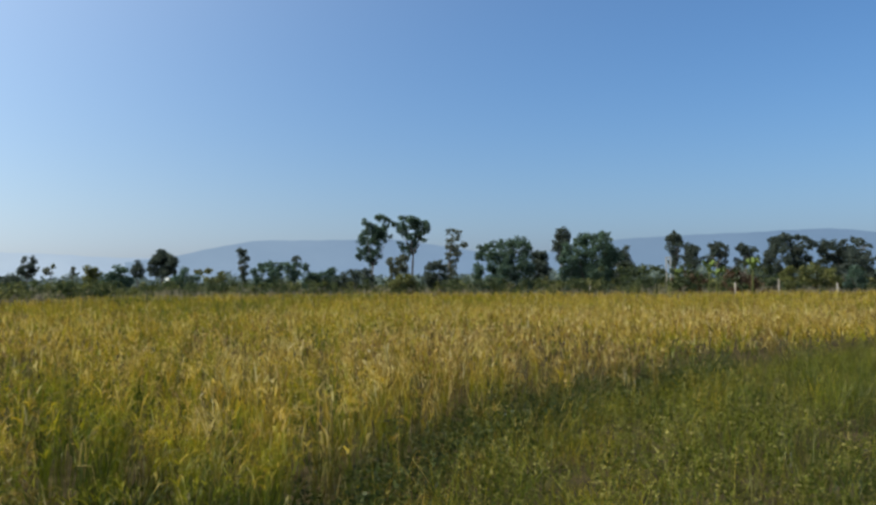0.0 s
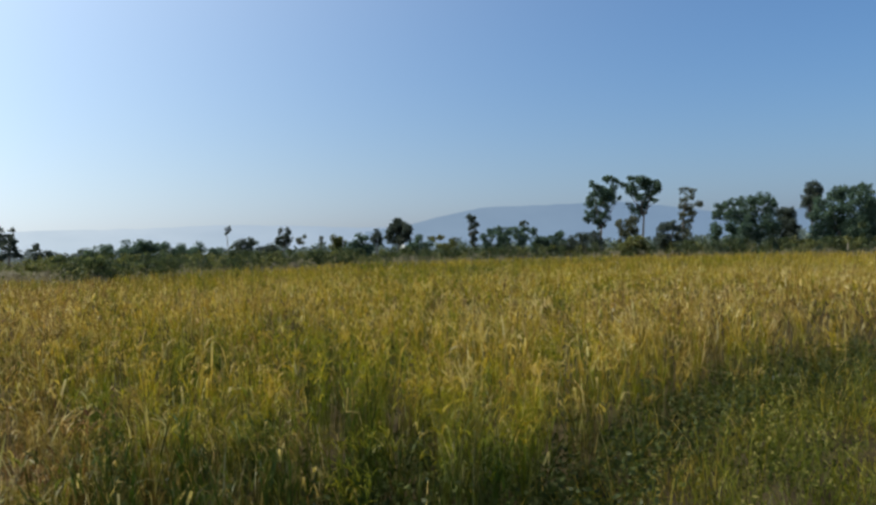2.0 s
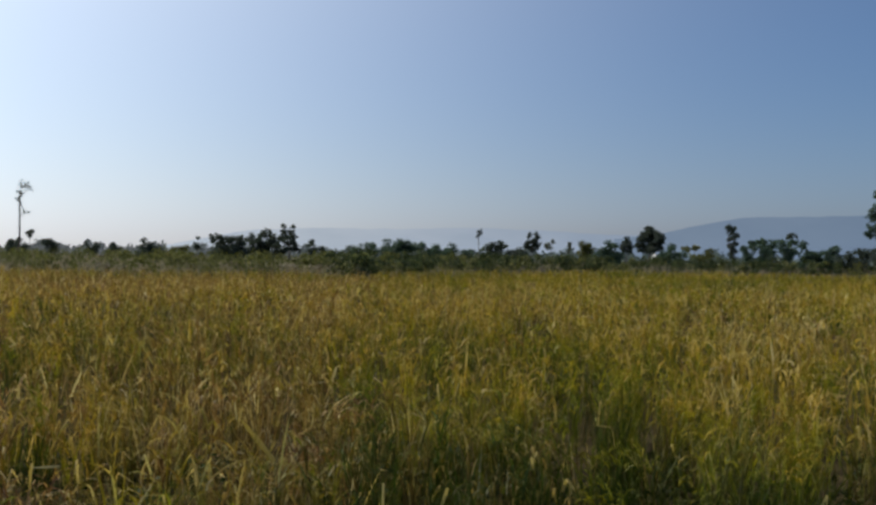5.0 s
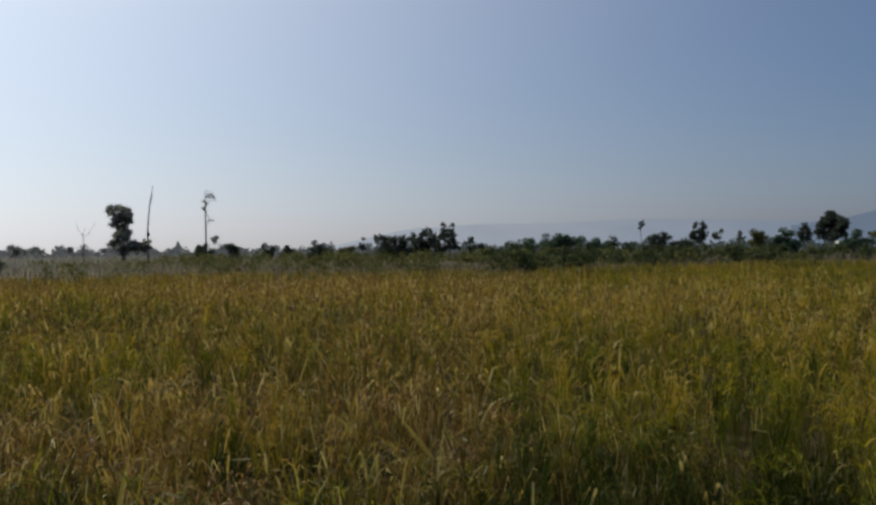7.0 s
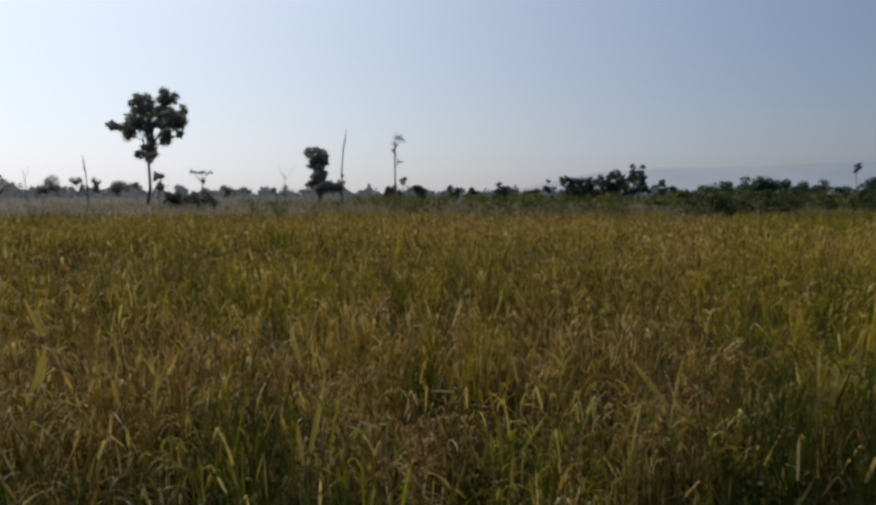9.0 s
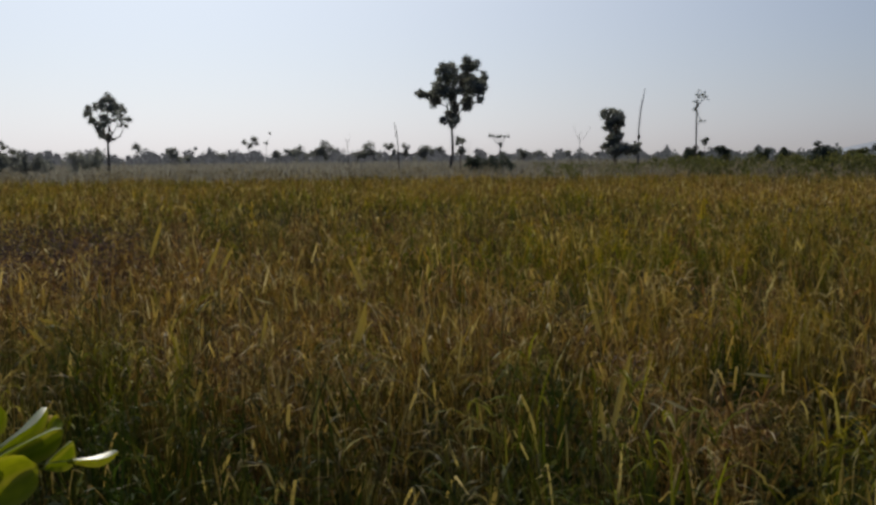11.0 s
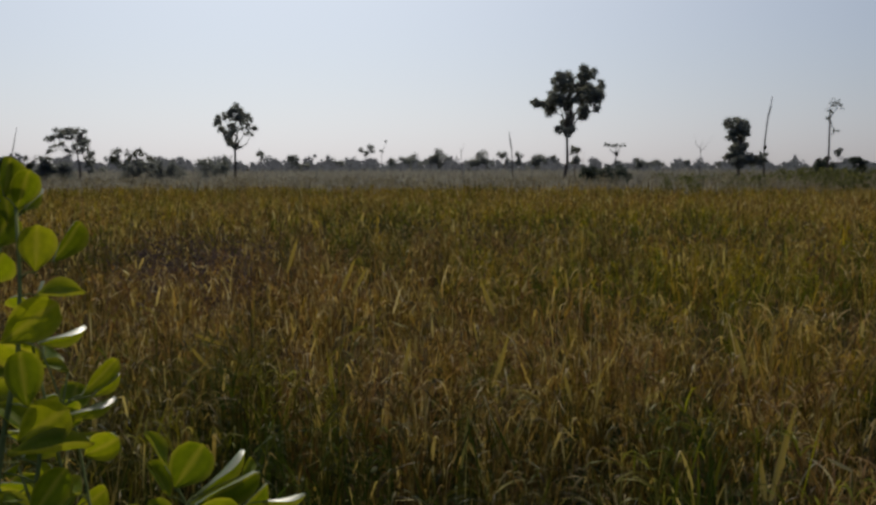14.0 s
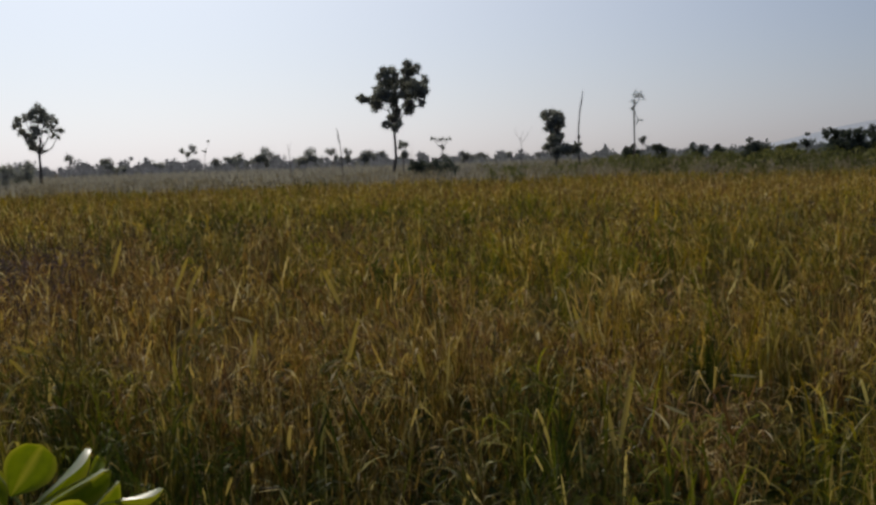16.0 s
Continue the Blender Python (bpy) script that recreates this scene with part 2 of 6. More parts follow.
def tree(name, label, category, d, foot, lobes, mat, wood=BARK, trunk=0.14, fork=None, dense=1.0, leaf=0.22, group="", stems=1, seed=0):
    """A tree or shrub at distance d. foot: azimuth; lobes: crown clumps as azimuth, elevation and radius in degrees;
    fork: elevation at which the trunk divides."""
    gen = np.random.default_rng(1000 + seed + int(d * 10 + foot * 7))
    at = place(foot, d)
    root = thing(name, at, label, category, group)
    rad = math.pi / 180
    right = np.array([math.cos(foot * rad), math.sin(foot * rad), 0])
    away = np.array([-math.sin(foot * rad), math.cos(foot * rad), 0])
    balls = []
    wide = max([abs(foot - a) * rad * d for a, e, r in lobes] + [0.3])
    for a, e, r in lobes:
        side = (foot - a) * rad * d
        depth = gen.uniform(-0.7, 0.7) * wide
        balls.append((right * side + away * depth + np.array([0, 0, EYE_Z + d * math.tan(e * rad)]), max(r * (1.25 if name == "shrub" else 1.06) * rad * d, 0.12)))
    low = min(b[0][2] - b[1] for b in balls)
    if name == "shrub":  # foliage down to the ground
        for c, r in list(balls):
            if low + 0.1 < c[2] - r < low + 1.6 * r or c[2] < 2.2:
                z = c[2] - r
                while z > 0.1:
                    balls.append((np.array([c[0] + gen.normal() * 0.3 * r, c[1] + gen.normal() * 0.3 * r, z]), r * gen.uniform(0.5, 0.85)))
                    z -= r
        low = 0.3
    mean = np.mean([b[0] for b in balls], axis=0)
    for s in range(stems):
        off = np.array([gen.normal() * 0.25, gen.normal() * 0.25, 0]) * (stems > 1)
        zf = max(EYE_Z + d * math.tan(fork * rad) if fork is not None else low + 0.3, 0.25)
        head = np.array([mean[0] * 0.35, mean[1] * 0.35, zf]) + off * 2
        bend = np.array([gen.normal(), gen.normal(), 0]) * 0.04 * zf
        paths = [[(off + [0, 0, -0.15], trunk * 1.25), (off + head * 0.4 + bend, trunk), (head, trunk * 0.8)]]
        for k, (c, r) in enumerate(balls):
            if k % stems == s and k < len(lobes) and k % (3 if len(lobes) > 9 else 1) == 0:
                mid = (head + c) / 2 + gen.normal(size=3) * 0.12 * np.linalg.norm(c - head)
                paths.append([(head, trunk * 0.55), (mid, trunk * 0.35), (c, trunk * 0.12)])
        part("trunk" if stems == 1 else "stem", tube_mesh("trunk", paths, wood), root)
    c, r = clumped(balls, gen, 9)
    per = np.maximum((np.array(r) / leaf) ** 2 * 20 * dense, 6).astype(int)
    verts, quads = leaf_cloud(c, r, per, leaf, 0.85, gen)
    keep = verts[:, 2].reshape(-1, 4).min(1) > 0.02
    part("crown", mesh_from("crown", verts.reshape(-1, 4, 3)[keep].reshape(-1, 3), [np.arange(4 * keep.sum()).reshape(-1, 4)], mat), root)
    return root


def blades(pos, height, width, lean, droop, segs, ripe, dry, gen, profile=None, green_dark_foot=0.35, heading=None):
    """Grass blades as thin bent strips; returns points, faces and attributes."""
    n = len(pos)
    ang = gen.random(n) * 2 * math.pi if heading is None else heading
    out = np.stack([np.cos(ang), np.sin(ang)], 1)
    turn = ang + math.pi / 2 + gen.normal(size=n) * 0.6
    side = np.stack([np.cos(turn), np.sin(turn), np.zeros(n)], 1)
    pts = np.zeros((n, 2 * segs + 1, 3), np.float32)
    tip = np.zeros((n, 2 * segs + 1), np.float32)
    for i in range(segs + 1):
        t = i / segs
        reach = height * (lean * t + droop * t ** 3)
        c = np.zeros((n, 3))
        c[:, :2] = pos[:, :2] + out * reach[:, None]
        c[:, 2] = pos[:, 2] + height * (t - np.minimum(droop * 0.55, 0.5) * t ** 4)
        w = width * (profile[i] if profile else (1 - t) ** 0.7 * (0.6 + 0.4 * t))
        if i < segs:
            pts[:, 2 * i] = c - side * (w / 2)[:, None]
            pts[:, 2 * i + 1] = c + side * (w / 2)[:, None]
            tip[:, 2 * i:2 * i + 2] = t
        else:
            pts[:, 2 * i], tip[:, 2 * i] = c, 1
    one = np.arange(n)[:, None] * (2 * segs + 1)
    quads = np.concatenate([one + np.array([2 * i, 2 * i + 1, 2 * i + 3, 2 * i + 2]) for i in range(segs - 1)]) if segs > 1 else np.zeros((0, 4), int)
    tris = one + np.array([2 * segs - 2, 2 * segs - 1, 2 * segs])
    # feet are greener, and darker as painted shade low in the grass
    rp = np.clip(ripe[:, None] + green_dark_foot * (tip - 0.75), 0, 1)
    return pts.reshape(-1, 3), quads, tris, rp.ravel(), np.repeat(dry, 2 * segs + 1)


def join_blades(name, sets, mat):
    verts, quads, tris, ripe, dry, k = [], [], [], [], [], 0
    for v, q, t, r, dr in sets:
        verts.append(v)
        quads.append(q + k)
        tris.append(t + k)
        ripe.append(r)
        dry.append(dr)
        k += len(v)
    return mesh_from(name, np.concatenate(verts), [np.concatenate(quads), np.concatenate(tris)], mat,
                     {"ripe": np.concatenate(ripe), "dry": np.concatenate(dry)})


def sector(n, r0, r1, a0, a1, gen):
    """n points strewn evenly over a ring between two azimuths."""
    r = np.sqrt(gen.uniform(r0 * r0, r1 * r1, n))
    a = gen.uniform(a0, a1, n)
    return r, a, np.stack([-np.sin(np.radians(a)) * r, np.cos(np.radians(a)) * r, np.zeros(n)], 1)


def waves(p, scale, seed):
    """Smooth noise in about -1..1 from a few sine waves, quick for many points."""
    g = np.random.default_rng(seed)
    total = np.zeros(len(p))
    for _ in range(7):
        a, k, ph = g.uniform(0, 2 * math.pi), g.uniform(0.5, 1.7) / scale, g.uniform(0, 2 * math.pi)
        total += np.sin((p[:, 0] * math.cos(a) + p[:, 1] * math.sin(a)) * k * 2 * math.pi + ph + 1.3 * np.sin((p[:, 1] * math.cos(a) - p[:, 0] * math.sin(a)) * k * 4 + ph * 2))
    return total / 3.2


# ---- ground ----
def far_edge(a):
    """Distance of the rice field's far edge."""
    return np.interp(a, [-36, -28, -18, 0, 14, 26, 33, 40, 53, 64, 77, 93, 105, 125], [95, 85, 72, 80, 78, 66, 52, 45, 43, 48, 46, 48, 50, 54])


def near_edge(a):
    """Distance at which the rice begins; nearer lies a low weedy bank."""
    return np.interp(a, [-40, -31, -25, -17, -10, -5, 0, 3, 6, 10, 25, 40, 60, 80, 95, 126], [22, 18, 14.5, 11, 8.8, 7.4, 5.8, 4.7, 3.8, 3.25, 3.0, 2.5, 1.9, 1.8, 1.95, 2.0])


bm = bmesh.new()
rings = [0.0, 1, 2, 3, 5, 8, 12, 18, 27, 40, 60, 90, 140, 220, 400, 900, 2000, 4400]
prev = None
for r in rings:
    if r == 0:
        cur = [bm.verts.new((0, 0, 0))]
    else:
        cur = []
        for k in range(96):
            a = 2 * math.pi * k / 96
            z = 0.05 * noise.noise(Vector((math.cos(a) * r * 0.4, math.sin(a) * r * 0.4, 3))) if 1 < r < 300 else 0
            cur.append(bm.verts.new((math.cos(a) * r, math.sin(a) * r, z)))
    if prev is not None:
        for k in range(96):
            if len(prev) == 1:
                bm.faces.new((prev[0], cur[k], cur[(k + 1) % 96]))
            else:
                bm.faces.new((prev[k], cur[k], cur[(k + 1) % 96], prev[(k + 1) % 96]))
    prev = cur
me = bpy.data.meshes.new("ground")
bm.to_mesh(me)
bm.free()
me.materials.append(SOIL)
for p in me.polygons:
    p.use_smooth = True
tagged(new("ground", me), "flat brown earth under the rice field and scrub", "ground", kind="structure")


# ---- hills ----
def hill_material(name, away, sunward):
    """Wooded hills, kilometres of lit haze painted on them as glow; brighter on the side towards the sun."""
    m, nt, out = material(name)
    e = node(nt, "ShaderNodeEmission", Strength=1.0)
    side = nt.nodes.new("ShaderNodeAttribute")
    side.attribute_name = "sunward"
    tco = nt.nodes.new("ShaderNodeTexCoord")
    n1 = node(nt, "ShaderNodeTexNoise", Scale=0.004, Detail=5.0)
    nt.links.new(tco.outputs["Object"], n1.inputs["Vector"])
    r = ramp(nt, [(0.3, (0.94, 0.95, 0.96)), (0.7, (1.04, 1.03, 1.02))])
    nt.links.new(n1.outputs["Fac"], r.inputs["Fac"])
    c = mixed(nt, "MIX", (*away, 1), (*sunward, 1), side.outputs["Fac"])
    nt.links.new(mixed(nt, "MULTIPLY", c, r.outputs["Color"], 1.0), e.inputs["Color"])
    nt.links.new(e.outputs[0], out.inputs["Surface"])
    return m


def ridge(name, label, d, crest, mat, rough):
    """A range of hills at distance d. crest: azimuths and elevations of its tops."""
    crest = sorted(crest)
    az = np.linspace(crest[0][0], crest[-1][0], 220)
    el = np.interp(az, [c[0] for c in crest], [c[1] for c in crest])
    el = np.convolve(np.pad(el, 4, mode="edge"), np.ones(9) / 9, mode="valid")
    verts, sunward, rows = [], [], 5
    for j in range(rows):
        f = j / (rows - 1)
        for a, e in zip(az, el):
            wob = rough * noise.noise(Vector((a * 0.9, j * 1.7, d * 0.01)))
            h = EYE_Z + d * math.tan(radians(e + (wob if 0 < j else 0) * (1 if j == rows - 1 else 2)))
            verts.append(place(a, d * (0.9 + 0.1 * f), -5 + (h + 5) * f ** 0.8))
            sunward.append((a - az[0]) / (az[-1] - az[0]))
    quads = np.array([(j * 220 + i, j * 220 + i + 1, (j + 1) * 220 + i + 1, (j + 1) * 220 + i) for j in range(rows - 1) for i in range(219)])
    ob = new(name, mesh_from(name, np.array([tuple(v) for v in verts]), [quads], mat, {"sunward": sunward}, smooth=True))
    return tagged(ob, label, "hills", kind="structure")


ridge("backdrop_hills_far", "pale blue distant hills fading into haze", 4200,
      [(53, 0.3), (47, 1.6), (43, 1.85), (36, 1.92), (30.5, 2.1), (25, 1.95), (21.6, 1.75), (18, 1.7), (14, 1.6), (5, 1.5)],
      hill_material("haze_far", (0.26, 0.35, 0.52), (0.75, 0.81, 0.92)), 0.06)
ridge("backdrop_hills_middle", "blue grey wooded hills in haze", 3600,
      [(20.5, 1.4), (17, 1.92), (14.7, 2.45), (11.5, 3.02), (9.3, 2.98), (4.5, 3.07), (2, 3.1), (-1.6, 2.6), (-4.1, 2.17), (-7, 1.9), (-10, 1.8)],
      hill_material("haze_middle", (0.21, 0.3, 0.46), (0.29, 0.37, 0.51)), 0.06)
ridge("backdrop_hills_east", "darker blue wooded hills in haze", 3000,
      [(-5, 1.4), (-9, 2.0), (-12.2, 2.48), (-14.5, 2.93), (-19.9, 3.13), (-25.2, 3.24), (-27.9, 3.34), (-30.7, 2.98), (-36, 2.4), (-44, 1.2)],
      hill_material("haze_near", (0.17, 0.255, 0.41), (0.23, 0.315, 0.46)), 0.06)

# ---- rice field ----


# stands that ripened or withered apart from the rest: azimuth, distance, size, riper, drier
PATCHES = [(-0.5, 10, 1.7, 0.2, 0.45), (27, 15, 3.0, 0.25, 0.1), (-14, 17, 4.0, 0.28, 0.22), (-24, 26, 7.0, 0.28, 0.2), (-4, 14, 2.5, 0.15, 0.3), (-9, 30, 6.0, 0.2, 0.1), (21, 7, 1.5, -0.15, 0.0), (31, 17, 4.0, 0.25, 0.0), (52, 14, 4.0, 0.2, 0.15), (56, 22, 5.0, 0.2, 0.1), (93, 5.2, 1.0, 0.2, 0.5)]
PATCHES += [(104.7, 9.3, 2.2, -0.1, 0.6), (87, 3.6, 0.7, 0.1, 0.4), (76, 6.5, 1.8, -0.15, -0.3), (70, 15, 4.0, -0.15, -0.2), (46, 4.2, 0.8, 0.0, 0.2), (66, 3.6, 0.6, 0.0, 0.3), (84, 16, 4.0, -0.1, -0.3), (60, 3.2, 1.4, 0.14, 0.15), (66, 5.0, 1.6, 0.1, 0.1), (20, 9, 3.0, 0.1, 0.0), (10, 5.0, 2.0, 0.12, -0.05)]
PATCHES += [(81, 4.5, 0.7, 0.15, 0.5), (97, 3.4, 0.7, -0.1, -0.15), (100, 6.0, 1.2, 0.2, 0.2), (49, 1.9, 0.8, -0.05, 0.5), (68, 2.0, 0.7, 0.1, 0.05), (81, 2.6, 0.9, -0.12, -0.2), (57, 7.0, 2.6, 0.14, -0.1), (37, 2.4, 0.8, -0.15, 0.0), (92, 2.1, 0.8, -0.25, -0.5), (50, 30, 10.0, 0.1, 0.2), (62, 28, 7.0, 0.05, 0.15)]


def rice_tone(p, a, r):
    """Ripeness and dryness over the field."""
    base = np.interp(r, [1.5, 3.0, 5, 12, 25, 70], [0.15, 0.2, 0.31, 0.45, 0.64, 0.8])
    base = base + np.interp(a, [-35, -8, 4, 15, 45, 70, 125], [0.24, 0.17, 0.0, -0.07, -0.08, -0.13, -0.16])
    ripe = base + 0.2 * waves(p, 10, 3) + 0.26 * waves(p, 2.6, 4)
    dry = np.interp(a, [-35, -5, 20, 32, 45, 70, 90, 125], [0.16, 0.1, 0.08, 0.22, 0.4, 0.52, 0.56, 0.55]) * np.interp(r, [1.8, 3, 4.5, 15, 40], [0.5, 0.8, 1.0, 1.05, 1.0]) + 0.3 * waves(p, 5, 8) + 0.36 * waves(p, 1.3, 9)
    for az, far, size, more_ripe, more_dry in PATCHES:
        c = place(az, far)
        w = np.exp(-((p[:, 0] - c.x) ** 2 + (p[:, 1] - c.y) ** 2) / size ** 2 * (1 + 0.5 * waves(p, size, 71)))
        ripe, dry = ripe + more_ripe * w, dry + more_dry * w
    return ripe, np.clip(dry, 0, 0.9)


def rice_height(p, a):
    return 0.76 + 0.05 * waves(p, 5, 11) + 0.05 * waves(p, 1.3, 12)


def turned(p, back=False):
    """The planting rows run askew to the view and wander."""
    c, s = math.cos(0.55), math.sin(0.55) * (-1 if back else 1)
    return np.stack([p[:, 0] * c + p[:, 1] * s, p[:, 1] * c - p[:, 0] * s], 1)


def hill_random(p, pitch, k):
    """One random number for each planted hill."""
    i = np.round(turned(p) / pitch)
    v = np.sin(i[:, 0] * 12.9898 + i[:, 1] * 78.233 + k * 37.7) * 43758.5453
    return v - np.floor(v)


def rice(n, r0, r1, gen, wide, segs=3):
    r, a, p = sector(n, r0, r1, -37 if r0 > 10 else -46, 126 if r0 > 10 else 140, gen)
    pitch = 0.24 if r0 < 4 else (0.3 if r0 < 10 else 0.55)
    knot = np.round(turned(p) / pitch) * pitch + (np.stack([hill_random(p, pitch, 5), hill_random(p, pitch, 6)], 1) - 0.5) * pitch * 1.1
    knot = np.concatenate([turned(knot, True), np.zeros((n, 1))], 1)
    pull = gen.uniform(0.45, 0.97, (n, 1))
    u, v = hill_random(p, pitch, 1), hill_random(p, pitch, 2)
    way = hill_random(p, pitch, 3) * 2 * math.pi + gen.normal(size=n) * 1.3
    p = p * (1 - pull) + knot * pull
    p[:, 2] = 0
    r, a = np.hypot(p[:, 0], p[:, 1]), np.degrees(np.arctan2(-p[:, 0], p[:, 1]))
    keep = (r > near_edge(a) + (0.12 + 0.045 * near_edge(a)) * waves(p, 1.1, 21)) & (r < far_edge(a) + 4.5 * waves(p, 12, 22)) & (a < 134 + 4 * waves(p, 1.5, 23))
    r, a, p, u, v, way = r[keep], a[keep], p[keep], u[keep], v[keep], way[keep]
    m = len(r)
    ripe, dry = rice_tone(p, a, r)
    ripe = ripe + gen.normal(size=m) * 0.08 + (u - 0.5) * 0.2
    dry = np.clip(dry + gen.normal(size=m) * 0.1 + (v - 0.5) * 0.2, 0, 1)
    h = rice_height(p, a) * np.interp(r - near_edge(a), [0, 0.5], [0.7, 1.0]) * (0.86 + 0.24 * v)
    hollow = waves(p, 2.4, 51) + 0.6 * waves(p, 0.9, 52)
    h = h * np.interp(hollow, [-1.5, -0.7], [0.62, 1.0])
    keep = gen.random(m) < np.interp(hollow, [-1.6, -0.6], [0.3, 1.0])
    p, h, ripe, dry, way = p[keep], h[keep], ripe[keep], dry[keep], way[keep]
    m = len(p)
    return blades(p, h * gen.uniform(0.72, 1.04, m), wide * gen.uniform(0.6, 1.4, m), gen.uniform(0.0, 0.5, m) ** 2, gen.uniform(0.0, 0.9, m) ** 1.7 * np.interp(np.hypot(p[:, 0], p[:, 1]), [2, 7], [0.22, 0.9]), segs, np.minimum(ripe - 0.1, 0.85), dry * 0.9, gen, green_dark_foot=0.75, heading=way)


# places where the rice stands thin and low: azimuth, distance, size, depth
GAPS = [(104.7, 9.3, 1.7, 1.5), (-8, 10.5, 1.0, 1.0), (4, 7.5, 0.7, 0.8), (58, 5.5, 0.5, 1.2), (97, 3.0, 0.5, 1.0), (88, 7.5, 0.7, 0.8)]


def bent(foot, heading, rise, bend, length, k, fold=0.0, fold_at=0.7):
    """Lines of k points from foot that set out at the angle rise, bend over and may fold sharply further out."""
    line = np.zeros((len(foot), k, 3))
    line[:, 0] = foot
    for i in range(1, k):
        t = (i - 0.5) / (k - 1)
        ang = rise - bend * t - fold * (t > fold_at)
        step = np.stack([np.cos(heading) * np.cos(ang), np.sin(heading) * np.cos(ang), np.sin(ang)], 1)
        line[:, i] = line[:, i - 1] + step * (length / (k - 1))[:, None]
    return line


def strips(line, width, profile, ripe, dry, gen, green_dark_foot=0.3, tall=0.8):
    """Thin strips along lines, tapering to a point; returns points, faces and attributes."""
    n, k = line.shape[:2]
    turn = gen.random(n) * math.pi
    side = np.stack([np.cos(turn), np.sin(turn), gen.normal(size=n) * 0.15], 1)
    pts = np.zeros((n, 2 * k - 1, 3), np.float32)
    for i in range(k - 1):
        w = side * (width * profile[i] / 2)[:, None]
        pts[:, 2 * i], pts[:, 2 * i + 1] = line[:, i] - w, line[:, i] + w
    pts[:, -1] = line[:, -1]
    one = np.arange(n)[:, None] * (2 * k - 1)
    quads = np.concatenate([one + np.array([2 * i, 2 * i + 1, 2 * i + 3, 2 * i + 2]) for i in range(k - 2)]) if k > 2 else np.zeros((0, 4), int)
    tris = one + np.array([2 * k - 4, 2 * k - 3, 2 * k - 2])
    # lower parts turn dark green, painting in the shade among the stems
    rp = np.clip(ripe[:, None] + green_dark_foot * (pts[:, :, 2] / tall - 0.75), 0, 1)
    return pts.reshape(-1, 3), quads, tris, rp.ravel(), np.repeat(dry, 2 * k - 1)


